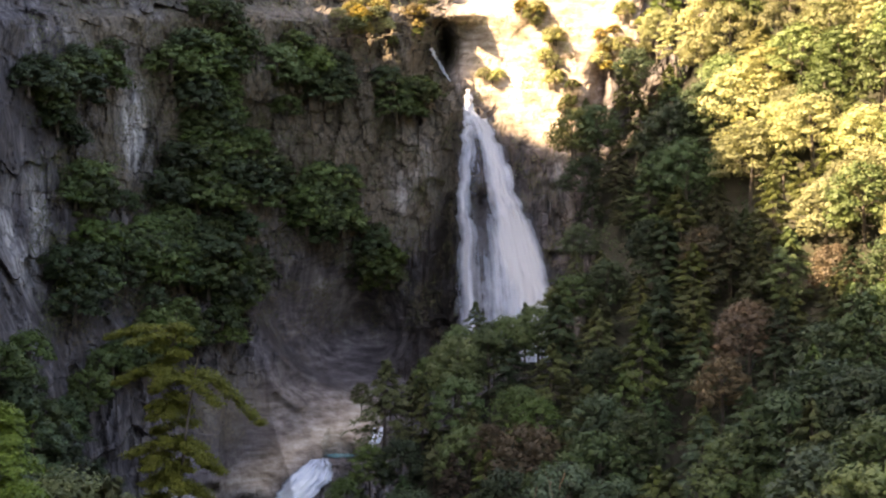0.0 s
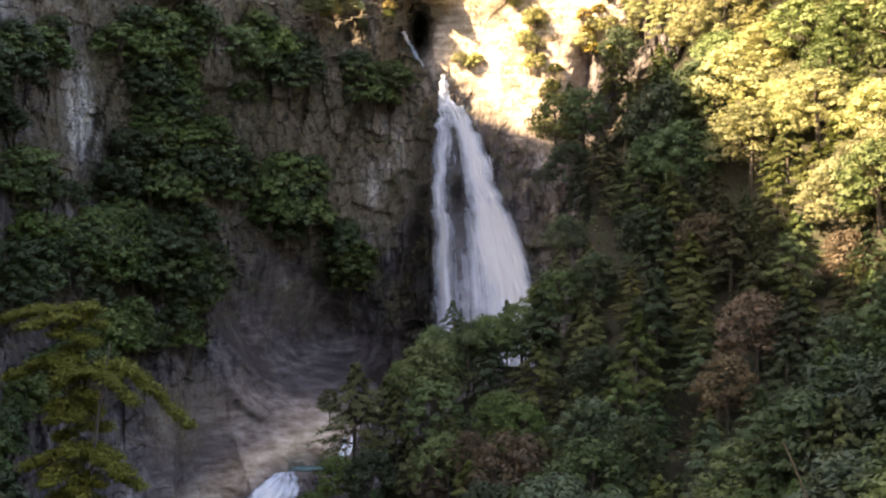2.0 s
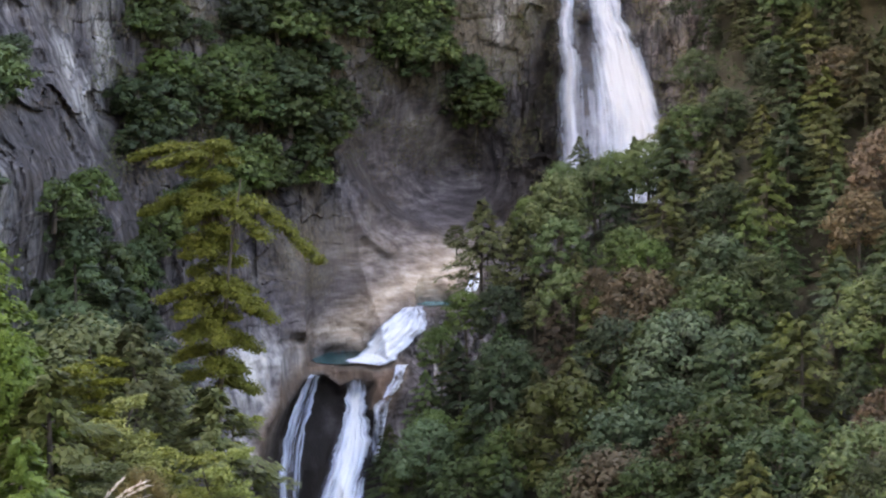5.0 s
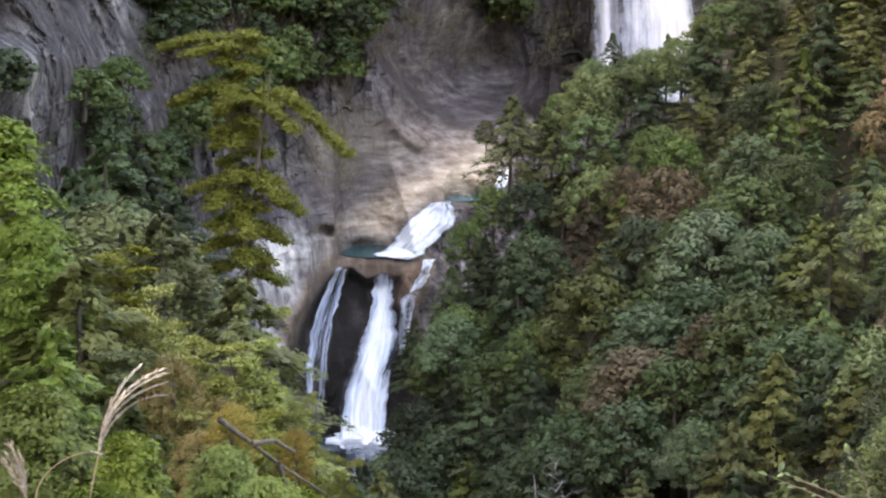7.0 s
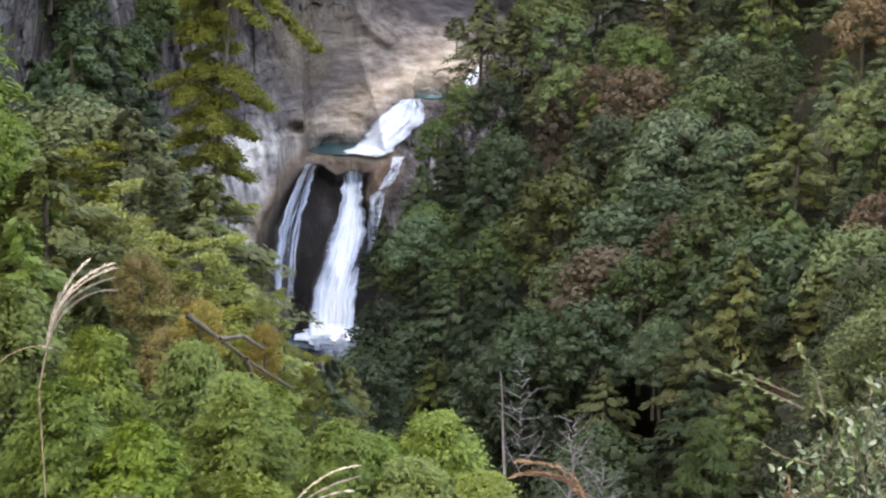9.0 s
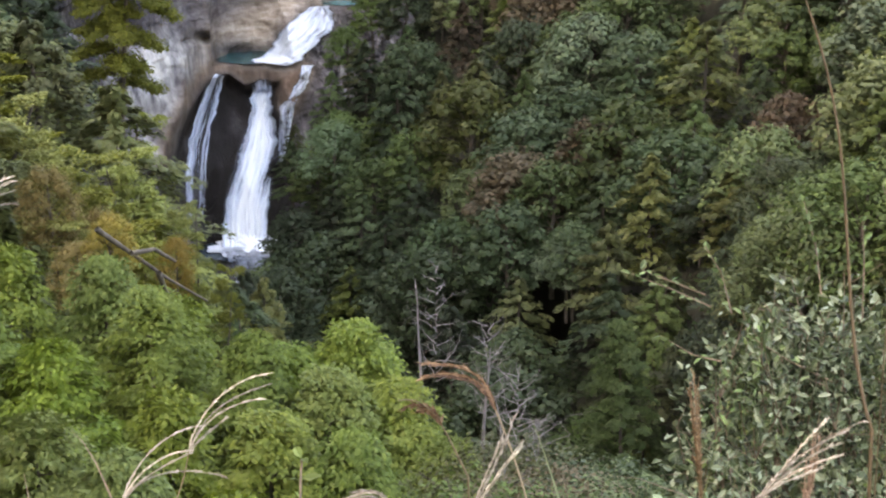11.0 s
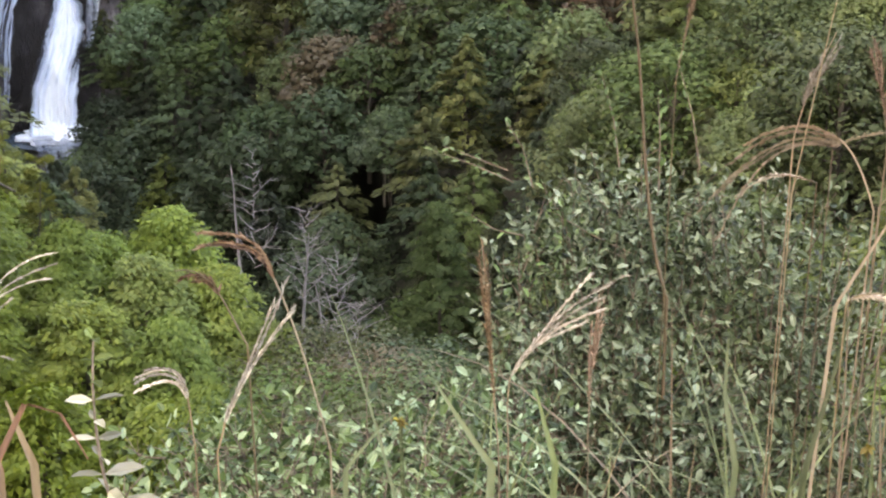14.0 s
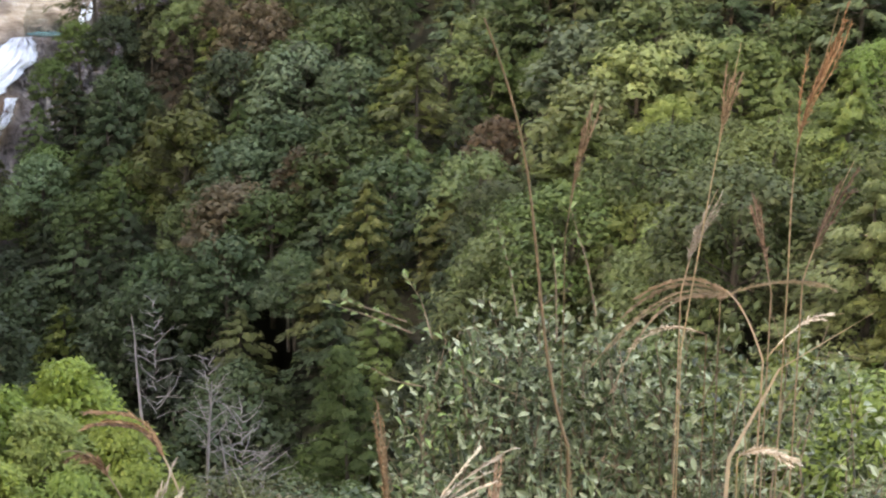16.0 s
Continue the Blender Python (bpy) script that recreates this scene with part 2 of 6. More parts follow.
LEAF = {
    "deep": leaf_material("leaf_deep_green", (0.016, 0.03, 0.012), (0.038, 0.064, 0.024), (0.08, 0.115, 0.045)),
    "green": leaf_material("leaf_green", (0.028, 0.05, 0.012), (0.066, 0.105, 0.025), (0.13, 0.18, 0.05)),
    "olive": leaf_material("leaf_olive", (0.032, 0.042, 0.011), (0.075, 0.088, 0.022), (0.135, 0.145, 0.042)),
    "rust": leaf_material("leaf_rust", (0.04, 0.032, 0.015), (0.085, 0.06, 0.03), (0.14, 0.10, 0.052)),
    "blue": leaf_material("leaf_grey_green", (0.035, 0.058, 0.028), (0.075, 0.115, 0.055), (0.14, 0.19, 0.10)),
    "gold": leaf_material("leaf_yellow", (0.09, 0.07, 0.012), (0.20, 0.15, 0.022), (0.34, 0.25, 0.04)),
    "fresh": leaf_material("leaf_fresh_green", (0.034, 0.056, 0.008), (0.11, 0.158, 0.017), (0.23, 0.285, 0.042), vary=0.3),
    "lush": leaf_material("leaf_lush", (0.045, 0.07, 0.018), (0.112, 0.155, 0.037), (0.195, 0.24, 0.066)),
    # Foliage in the sun: the sunlight is mixed into this lightened colour.
    "pale": leaf_material("leaf_sunlit_yellow_green", (0.15, 0.155, 0.06), (0.29, 0.29, 0.115), (0.42, 0.41, 0.19), 0.45),
    "pine": leaf_material("leaf_pine", (0.065, 0.082, 0.012), (0.195, 0.215, 0.028), (0.35, 0.36, 0.06)),
    "old": leaf_material("leaf_old_pine", (0.045, 0.055, 0.011), (0.135, 0.145, 0.022), (0.27, 0.28, 0.045), vary=0.2),
    "weed": leaf_material("leaf_weed", (0.20, 0.19, 0.13), (0.33, 0.32, 0.23), (0.5, 0.48, 0.36), 0.2),
    "bush": leaf_material("leaf_bush", (0.014, 0.029, 0.009), (0.105, 0.168, 0.058), (0.35, 0.45, 0.27), 0.10, 0.32),
    "dry": leaf_material("dry_growth", (0.04, 0.033, 0.02), (0.10, 0.08, 0.046), (0.18, 0.14, 0.085)),
}
BLADE = leaf_material("grass_blade", (0.045, 0.065, 0.025), (0.12, 0.145, 0.06), (0.27, 0.27, 0.14))
STRAW = leaf_material("straw", (0.12, 0.08, 0.045), (0.24, 0.17, 0.10), (0.42, 0.32, 0.20))
PLUME = leaf_material("plume", (0.28, 0.22, 0.165), (0.49, 0.415, 0.325), (0.72, 0.65, 0.545))
RED_PLUME = leaf_material("red_plume", (0.10, 0.055, 0.03), (0.22, 0.125, 0.07), (0.38, 0.24, 0.145))


# ---- building helpers ----
def D(az, el, r):
    """The point r metres off the eye, az degrees to the right of north and el degrees above level."""
    a, e = radians(az), radians(el)
    return Vector((r * math.sin(a) * math.cos(e), r * math.cos(a) * math.cos(e), r * math.sin(e)))


def mesh_of(name, verts, faces, mat, smooth=False):
    me = bpy.data.meshes.new(name)
    me.from_pydata([tuple(v) for v in verts] if not isinstance(verts, np.ndarray) else verts.tolist(), [],
                   faces.tolist() if isinstance(faces, np.ndarray) else faces)
    me.materials.append(mat)
    if smooth:
        me.polygons.foreach_set("use_smooth", np.ones(len(me.polygons), bool))
    me.update()
    return me


def part(name, me, parent, label="", kind=""):
    ob = new(name, me)
    ob.parent = parent
    if label or kind:
        tagged(ob, label, kind=kind)
    return ob


def surface(points):
    """A smooth depth over (az, el) through the given (az, el, depth) corners of a rock or slope form."""
    p = np.array(points, float)
    q = p[:, :2] / 10
    n = len(p)
    A = np.zeros((n + 3, n + 3))
    A[:n, :n] = np.linalg.norm(q[:, None] - q[None], axis=-1)
    A[:n, n:] = np.c_[np.ones(n), q]
    A[n:, :n] = A[:n, n:].T
    w = np.linalg.solve(A, np.r_[p[:, 2], 0, 0, 0])

    def depth(az, el):
        x = np.stack([np.asarray(az, float) / 10, np.asarray(el, float) / 10], -1)
        d = np.linalg.norm(x[..., None, :] - q, axis=-1)
        return d @ w[:n] + w[n] + x @ w[n + 1:]
    return depth


def bell(az, el, a0, e0, sa, se):
    return np.exp(-((np.asarray(az) - a0) / sa) ** 2 - ((np.asarray(el) - e0) / se) ** 2)


def step(x):
    return 1 / (1 + np.exp(-np.clip(x, -40, 40)))


def rays(az, el):
    a, e = np.radians(az), np.radians(el)
    return np.stack([np.sin(a) * np.cos(e), np.cos(a) * np.cos(e), np.sin(e)], -1)


def grid_faces(nu, nv):
    i = np.arange(nu * nv).reshape(nv, nu)
    return np.stack([i[:-1, :-1], i[:-1, 1:], i[1:, 1:], i[1:, :-1]], -1).reshape(-1, 4)


def attribute(me, name, values):
    a = me.attributes.new(name, "FLOAT", "POINT")
    a.data.foreach_set("value", np.ascontiguousarray(values, np.float32).ravel())


# ---- the rock amphitheatre with the falls ----
CLIFF_FORM = surface([
    (-27, 13, 140), (-27, 0, 130), (-26, -14, 125), (-21.5, -3, 138), (-19, 8, 190), (-17, 0, 195), (-16, -10, 185),
    (-10, 10, 235), (-10, 2, 225), (-9, -4, 222), (-10, -9, 212), (-13, -13, 198), (-11.5, -20, 194), (-4, 9, 250), (-4, 2, 245),
    (-4, -3, 246), (-4.5, -6, 234), (-4.5, -8, 224), (0, 9, 260), (0, 4, 252), (0.5, -3, 246), (4, 9, 252), (4, 2, 248),
    (10, 10, 240), (10, 0, 246), (-8, -17.5, 204), (-5, -12, 212), (14, 15, 246)])


def inside(az, el, corners, soft_):
    """1 within the outline (az, el corners), 0 outside, over a soft edge of that many degrees."""
    x, y = np.asarray(az, float), np.asarray(el, float)
    near, odd = np.full(x.shape, 1e9), np.zeros(x.shape, bool)
    for (x0, y0), (x1, y1) in zip(corners, corners[1:] + corners[:1]):
        dx, dy = x1 - x0, y1 - y0
        k = np.clip(((x - x0) * dx + (y - y0) * dy) / (dx * dx + dy * dy), 0, 1)
        near = np.minimum(near, np.hypot(x - x0 - k * dx, y - y0 - k * dy))
        odd ^= ((y0 > y) != (y1 > y)) & (x < x0 + (y - y0) * dx / (dy if abs(dy) > 1e-9 else 1e-9))
    return step(np.where(odd, near, -near) / soft_ * 2)


def along_line(az, el, line, wide):
    """1 on the line through the (az, el) places, falling off to the sides."""
    x, y = np.asarray(az, float), np.asarray(el, float)
    near = np.full(x.shape, 1e9)
    for (x0, y0), (x1, y1) in zip(line[:-1], line[1:]):
        dx, dy = x1 - x0, y1 - y0
        k = np.clip(((x - x0) * dx + (y - y0) * dy) / (dx * dx + dy * dy), 0, 1)
        near = np.minimum(near, np.hypot(x - x0 - k * dx, y - y0 - k * dy))
    return np.exp(-(near / wide) ** 2)


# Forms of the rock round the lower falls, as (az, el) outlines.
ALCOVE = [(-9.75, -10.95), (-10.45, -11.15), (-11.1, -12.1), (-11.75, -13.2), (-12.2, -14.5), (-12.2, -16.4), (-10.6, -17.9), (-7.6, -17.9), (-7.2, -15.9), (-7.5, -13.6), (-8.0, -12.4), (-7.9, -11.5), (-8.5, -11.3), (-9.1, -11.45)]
LIP = [(-10.35, -10.3), (-9.6, -10.62), (-8.6, -10.78), (-7.6, -10.86), (-6.8, -10.6), (-6.6, -11.0), (-7.2, -12.2), (-8.0, -12.5), (-8.3, -11.35), (-9.1, -11.5), (-9.8, -11.0), (-10.6, -11.3), (-11.3, -12.3), (-11.9, -13.6), (-12.3, -14.6), (-12.75, -14.5), (-12.3, -13.0), (-11.5, -11.8), (-10.8, -10.8)]
SLAB = [(-14.2, -10.2), (-12.6, -9.75), (-11.0, -9.95), (-10.2, -10.3), (-10.75, -10.9), (-11.5, -11.95), (-12.2, -13.1), (-12.8, -14.6), (-14.4, -14.2)]
TERRACE = [(-10.6, -9.75), (-9.6, -9.6), (-8.3, -10.0), (-7.7, -9.3), (-6.7, -8.3), (-5.6, -8.1), (-4.3, -8.0), (-3.6, -7.1), (-4.3, -6.6), (-5.9, -6.9), (-7.3, -7.6), (-9.2, -8.7)]
# SUNNY: where sun strikes the upper cliff; its brightness is painted in.
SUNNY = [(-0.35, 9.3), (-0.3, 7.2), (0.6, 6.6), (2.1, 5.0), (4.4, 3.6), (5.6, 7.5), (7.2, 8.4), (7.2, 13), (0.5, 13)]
BOWL = [(-7.9, -1.5), (-6.2, -0.3), (-4.3, -0.9), (-2.9, -2.8), (-2.6, -5.2), (-4.4, -5.7), (-6.2, -5.5), (-7.6, -4.6), (-8.5, -3.2)]
SEAMS = [[(-9.0, -2.4), (-8.0, -3.9), (-6.9, -4.9), (-5.3, -5.6)], [(-8.2, -2.2), (-7.4, -3.7), (-6.3, -4.9), (-5.0, -5.5)], [(-9.6, -3.8), (-8.4, -5.2), (-7.0, -6.3)]]


def cliff_depth(az, el):
    """Depth of the bare form: the bowl, the slot at the lip, the shelves that hold the pools."""
    az, el = np.asarray(az, float), np.asarray(el, float)
    r = CLIFF_FORM(az, el)
    r = r + 9 * bell(az, el, -4.8, -3.4, 2.2, 1.7) + 4 * inside(az, el, BOWL, 0.5) - 4 * bell(az, el, -8.6, -4.6, 1.1, 1.6) + 16 * bell(az, el, -0.72, 8.3, 0.34, 0.85) - 5 * bell(az, el, -0.3, 9.75, 0.9, 0.35)
    r = r + 5 * bell(az, el, -0.6, -1, 0.7, 4.5) - 4 * bell(az, el, -1.9, 1.0, 1.1, 3.4)
    for line, hgt in zip(SEAMS, (3.2, -2.4, 2.4)):
        r = r - hgt * along_line(az, el, line, 0.26)
    r = r + 4 * bell(az, el, -10.55, -9.62, 0.42, 0.22) - 1.2 * bell(az, el, -9.6, -9.75, 0.8, 0.2)
    r = r + 8 * step((el - 9.95) / 0.12) * step((1 - az) / 0.5)
    r = r + 7.5 * inside(az, el, ALCOVE, 0.22) - 2.2 * inside(az, el, LIP, 0.3) - 1.5 * inside(az, el, SLAB, 0.4)
    for a0, e0, half, ry, front, level in BASINS:
        r = r - 0.8 * bell(az, el, a0, e0 - 0.2, half * 0.9, 0.15)
        back = front + 2 * ry * np.sqrt(np.clip(1 - ((az - a0) / half) ** 2, 0, 1))
        floor = level / np.sin(np.radians(np.minimum(el, -4)))
        r = np.where(np.abs(az - a0) < half, np.maximum(r, np.minimum(floor, back)), r)
    return r


BASINS = []
for a0_, e0_, half_, ry_ in ((-8.75, -10.68, 1.6, 5.2), (-5.3, -8.5, 0.75, 2.4), (-9.1, -18.25, 2.3, 5.0)):
    front_ = float(cliff_depth(a0_, e0_))
    BASINS.append((a0_, e0_, half_, ry_, front_, front_ * math.sin(radians(e0_))))


def cliff_sheet():
    az0, az1, el0, el1, nu, nv = -32.0, 16.0, -24.0, 17.0, 560, 480
    A, V = np.meshgrid(np.linspace(az0, az1, nu), np.linspace(0, 1, nv))
    E = el0 + (np.interp(A, [-32, -13, -9, -6, -3, 1, 6, 16], [el1, 12, 10.9, 10.6, 10.8, 10.9, 12, el1]) - el0) * V
    r = cliff_depth(A, E)
    pts = rays(A, E) * r[..., None]
    flat = pts.reshape(-1, 3)
    alcove, lip_, slab, terrace, sunny, bowl = (inside(A, E, q, w) for q, w in ((ALCOVE, 0.3), (LIP, 0.3), (SLAB, 0.5), (TERRACE, 0.5), (SUNNY, 0.5), (BOWL, 0.7)))
    soft = (0.9 * bowl + bell(A, E, -7.5, -6.6, 3.6, 1.9) + 0.9 * slab + 0.8 * bell(A, E, -9, -14, 2.6, 3.5) + 0.7 * bell(A, E, -10.6, -8.4, 2.4, 1.3)).clip(0, 1)
    # Terrace and lip are tan stone; sunny adds painted sunlight in that colour.
    tan_sunlit = (1.0 * terrace + 0.35 * bell(A, E, -4.8, -6.3, 1.8, 0.6) + 0.8 * lip_ * (1 - alcove) + 0.25 * bell(A, E, -8.2, -6.2, 1.6, 1.2) + sunny).clip(0, 1)
    # Damp rock by the falls, plus painted shade: slot, alcove, overhangs, bowl rim.
    wet_shade = (0.95 * bell(A, E, -0.9, -2.5, 0.65, 3.6) + 0.75 * inside(A, E, [(-0.7, 2.2), (-0.3, -2.6), (-1.5, -5.4), (-3.1, -5.2), (-2.5, -2.6), (-1.6, 0.6)], 0.5) + 0.85 * bell(A, E, 1.3, 0, 1.5, 5) + 0.98 * alcove
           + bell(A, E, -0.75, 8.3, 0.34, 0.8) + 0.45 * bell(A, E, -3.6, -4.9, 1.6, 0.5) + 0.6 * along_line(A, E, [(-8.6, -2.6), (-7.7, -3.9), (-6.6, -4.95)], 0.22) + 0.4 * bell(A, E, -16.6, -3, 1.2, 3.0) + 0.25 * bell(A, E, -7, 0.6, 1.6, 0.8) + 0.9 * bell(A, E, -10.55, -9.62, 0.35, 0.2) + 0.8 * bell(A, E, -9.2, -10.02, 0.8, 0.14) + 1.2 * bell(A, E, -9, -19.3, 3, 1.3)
           # Broad darker areas on the left cliff.
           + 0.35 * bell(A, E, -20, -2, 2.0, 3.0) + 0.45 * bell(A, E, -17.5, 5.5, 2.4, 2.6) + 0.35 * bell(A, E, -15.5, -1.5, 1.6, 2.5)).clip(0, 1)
    disp = np.empty(len(flat))
    for i, (x, y, z) in enumerate(flat):
        p = Vector((x / 10, y / 10, z / 17))
        v = 2.6 * (noise.ridged_multi_fractal(p, 1.0, 2.1, 4, 1.0, 2.0) - 1.2) + 3.0 * noise.noise(Vector((x / 16, y / 16, z / 22)))
        wx, wz = noise.noise(p * 1.5), noise.noise(p * 1.5 + Vector((7, 3, 1)))
        c = noise.cell(Vector((x / 2.7 + 0.5 * wx + 0.04 * z, 0.5, z / 6.5 + 0.5 * wz)))
        c2 = noise.cell(Vector((x / 1.25 + 0.8 * wx + 0.05 * z, 3.5, z / 2.3 + 0.6 * wz)))
        c3 = noise.cell(Vector((x / 6.5 + 0.4 * wx - 0.03 * z, 6.5, z / 13 + 0.3 * wz)))
        disp[i] = -1.3 * v - 1.1 * c - 0.6 * c2 - 2.0 * c3
    fine = np.array([noise.fractal(Vector((x / 2.2, y / 2.2, z / 3)), 0.8, 2.0, 4) for x, y, z in flat])
    rough = np.array([noise.fractal(Vector((x / 5, y / 5, (z + 0.5 * x) / 2.4)), 0.8, 2.0, 4) for x, y, z in flat])
    quiet = 1 - np.clip(0.82 * soft + 0.75 * tan_sunlit * (E < 0) + 0.6 * bell(A, E, 1.4, 0, 2.2, 6.5) + 0.93 * sunny + 0.5 * alcove + 0.7 * lip_, 0, 0.95)
    r = r + (disp.reshape(A.shape) * 0.8 + 1.4) * quiet + (0.15 + 0.35 * quiet) * fine.reshape(A.shape) - 0.55 * (terrace + 0.6 * lip_ + 0.4 * slab + 0.1 * bowl).clip(0, 1) * rough.reshape(A.shape)
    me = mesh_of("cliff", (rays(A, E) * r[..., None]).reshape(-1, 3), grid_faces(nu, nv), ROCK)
    growth = (0.10 + 0.50 * bell(A, E, -8, 5.5, 8, 5.5) + 0.28 * bell(A, E, -2.2, 4, 2, 4) + 0.16 * bell(A, E, -9.8, -6.2, 1.8, 1.5)
              + 0.15 * bell(A, E, 4.2, 0, 1, 3) - 0.35 * tan_sunlit - 0.3 * wet_shade - 0.5 * sunny - 0.15 * bowl - 0.35 * slab
              - 0.35 * bell(A, E, -13.4, 5, 0.8, 1.9) - 0.3 * bell(A, E, -7.8, 6, 0.5, 1.4) - 0.35 * bell(A, E, -18, 0.4, 1.4, 4))
    mott = np.array([noise.fractal(Vector((x / 5, y / 5, z / 9)), 0.9, 2.0, 4) for x, y, z in flat]).reshape(A.shape)
    pale = (1.3 * bell(A, E, -13.5, 5.2, 0.62, 1.9) + 0.9 * bell(A, E, -7.75, 6.2, 0.42, 1.5) + 0.7 * bell(A, E, -8.55, 7.7, 0.35, 0.9) + 0.75 * bell(A, E, -18.2, 0.6, 0.85, 3.0)
            + 0.75 * bell(A, E, -2.2, 3.0, 0.7, 1.6) + 0.3 * bell(A, E, -4.8, -1.6, 1.4, 0.9) + 0.5 * bell(A, E, 3.9, 2.6, 0.5, 1.6) + 0.6 * bell(A, E, -21.2, -3.8, 0.7, 2.4)
            + 0.95 * slab + 0.3 * bell(A, E, -16.4, 1.6, 0.4, 1.5))
    pale = (pale * (0.65 + 1.3 * mott) + 0.3 * np.clip(mott - 0.3, 0, 1)).clip(0, 1) * (1 - sunny)
    attribute(me, "pale_rock", pale)
    wet_shade = (wet_shade * (1 - 0.28 * alcove * np.clip(mott * 1.6, 0, 1))).clip(0, 1)
    for nme, val in (("smooth_rock", soft), ("tan_sunlit_rock", tan_sunlit), ("wet_shade", wet_shade), ("growth", growth), ("ochre_rock", (lip_ * (1 - 0.8 * alcove)).clip(0, 1))):
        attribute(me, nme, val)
    return tagged(new("cliff", me), "fractured grey rock cliff with mossy ledges and a smooth hollowed basin", "cliff", kind="structure")


cliff_sheet()

# ---- the wooded slope on the other bank ----
SLOPE_FORM = surface([
    (-9, -17, 192), (-6, -10, 204), (-3.5, -5.4, 216), (1, -2, 226), (5, 6, 240), (12, 9, 230), (20, 9, 200), (30, 9, 170),
    (12, -1, 190), (20, -3, 160), (30, -5, 130), (4, -10, 172), (12, -10, 150), (20, -10, 125), (30, -12, 100), (-3, -18, 152),
    (4, -20, 128), (12, -20, 106), (20, -20, 88), (30, -22, 72), (4, -30, 112), (12, -32, 92), (26, -34, 66), (-9, -30, 140)])
EDGE_EL = [-40, -25, -20.7, -17, -13, -9, -7, -5.6, -5, -3.5, -2.5, 2, 6, 9, 15]
EDGE_AZ = [-9.3, -9.3, -9.4, -8.7, -7.9, -5.4, -3.3, -4.2, -1.5, -0.2, 3.5, 4.3, 4.2, 7.0, 9.5]


def slope_edge(el):
    return np.interp(el, EDGE_EL, EDGE_AZ)


def slope_sheet():
    nu, nv = 150, 170
    U, E = np.meshgrid(np.linspace(0, 1, nu), np.linspace(-42, 16, nv))
    left = slope_edge(E + 2.2) + 1.0 + 1.2 * step((E - 3) / 0.5)
    A = left + (40 - left) * U
    r = SLOPE_FORM(A, E)
    pts = (rays(A, E) * r[..., None])
    bump = np.array([noise.fractal(Vector(p) / 14, 0.9, 2.0, 4) for p in pts.reshape(-1, 3)]).reshape(A.shape)
    gully = 9 * bell(A, E, 8.8, -10, 0.9, 4) + 30 * bell(A, E, 3.4, -22.0, 1.4, 2.2)
    r = r - 2.5 * bump + gully
    r[:, 0] += 14
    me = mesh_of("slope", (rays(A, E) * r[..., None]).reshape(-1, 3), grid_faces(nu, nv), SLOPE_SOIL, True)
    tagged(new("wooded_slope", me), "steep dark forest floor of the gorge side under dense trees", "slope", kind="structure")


slope_sheet()


# ---- ground round the viewpoint, out to the horizon ----
def ground_height(x, y):
    r = math.hypot(x, y)
    az = math.degrees(math.atan2(x, y))
    front = 0.5 + 0.5 * math.cos(radians(max(-180, min(180, az))))
    f = min(1, max(0, (front - 0.25) / 0.5))
    near = np.interp(r, [0, 0.9, 3, 6, 12, 30, 60, 110], [-1.6, -1.62, -2.5, -3.9, -8.5, -21, -25, -26])
    deep = np.interp(r, [0, 50, 95, 300, 600, 1500, 3000], [0, 0, -50, -52, -20, 60, 0])
    right = np.interp(az, [-6, 6], [0, 1]) * np.interp(r, [12, 60], [0, -40])
    rise = np.interp(r, [0, 3, 26, 60, 300, 900, 3000], [-1.6, -1.55, -1.2, 14, 120, 200, 0])
    fall = max(near + deep + right, -78) if r < 300 else max(-78, near + deep)
    return fall * f + rise * (1 - f)


def ground_sheet():
    radii = [0.25 * 1.11 ** k for k in range(90)]
    radii = [q for q in radii if q < 2900]
    n = 120
    verts, faces = [(0, 0, ground_height(0, 0))], []
    for q in radii:
        for k in range(n):
            a = 2 * math.pi * k / n
            x, y = q * math.sin(a), q * math.cos(a)
            verts.append((x, y, ground_height(x, y) + min(q * 0.03, 4) * noise.noise(Vector((x, y, 0)) / max(1.5, q * 0.2))))
    for k in range(n):
        faces.append((0, 1 + (k + 1) % n, 1 + k))
    for j in range(len(radii) - 1):
        for k in range(n):
            a, b = 1 + j * n + k, 1 + j * n + (k + 1) % n
            faces.append((a, b, b + n, a + n))
    tagged(new("ground", mesh_of("ground", verts, faces, BANK_SOIL, True)), "brown earth bank falling away into the gorge", "ground", kind="structure")


ground_sheet()


def shade_mountain():
    """The mountain on the left bank that keeps the sun off the gorge."""
    nu, nv = 90, 24
    verts = []
    for j in range(nv):
        s = j / (nv - 1)
        for i in range(nu):
            y = -160 + 640 * i / (nu - 1)
            top = np.interp(y, [40, 97, 139, 160, 173, 182, 194, 198, 203, 212, 270, 330], [126, 122, 137, 146, 140, 131, 121, 118.5, 114, 109, 107, 122]) + 1.2 * noise.noise(Vector((y / 7, 0, 0)))
            x, z = np.interp(s, [0, .45, .5, 1], [-84, -97, -104, -330]), np.interp(s, [0, .45, .5, 1], [-80, top - 2, top, -80])
            v = Vector((x, y, z))
            verts.append(v + Vector((2.5 if s < .4 or s > .6 else 0.8, 0, 0)) * noise.fractal(v / 18, 1, 2, 4))
    me = mesh_of("mountain", verts, grid_faces(nu, nv), SLOPE_SOIL, True)
    tagged(new("mountain", me), "wooded mountain flank that shades the gorge", "mountain", kind="structure")


shade_mountain()


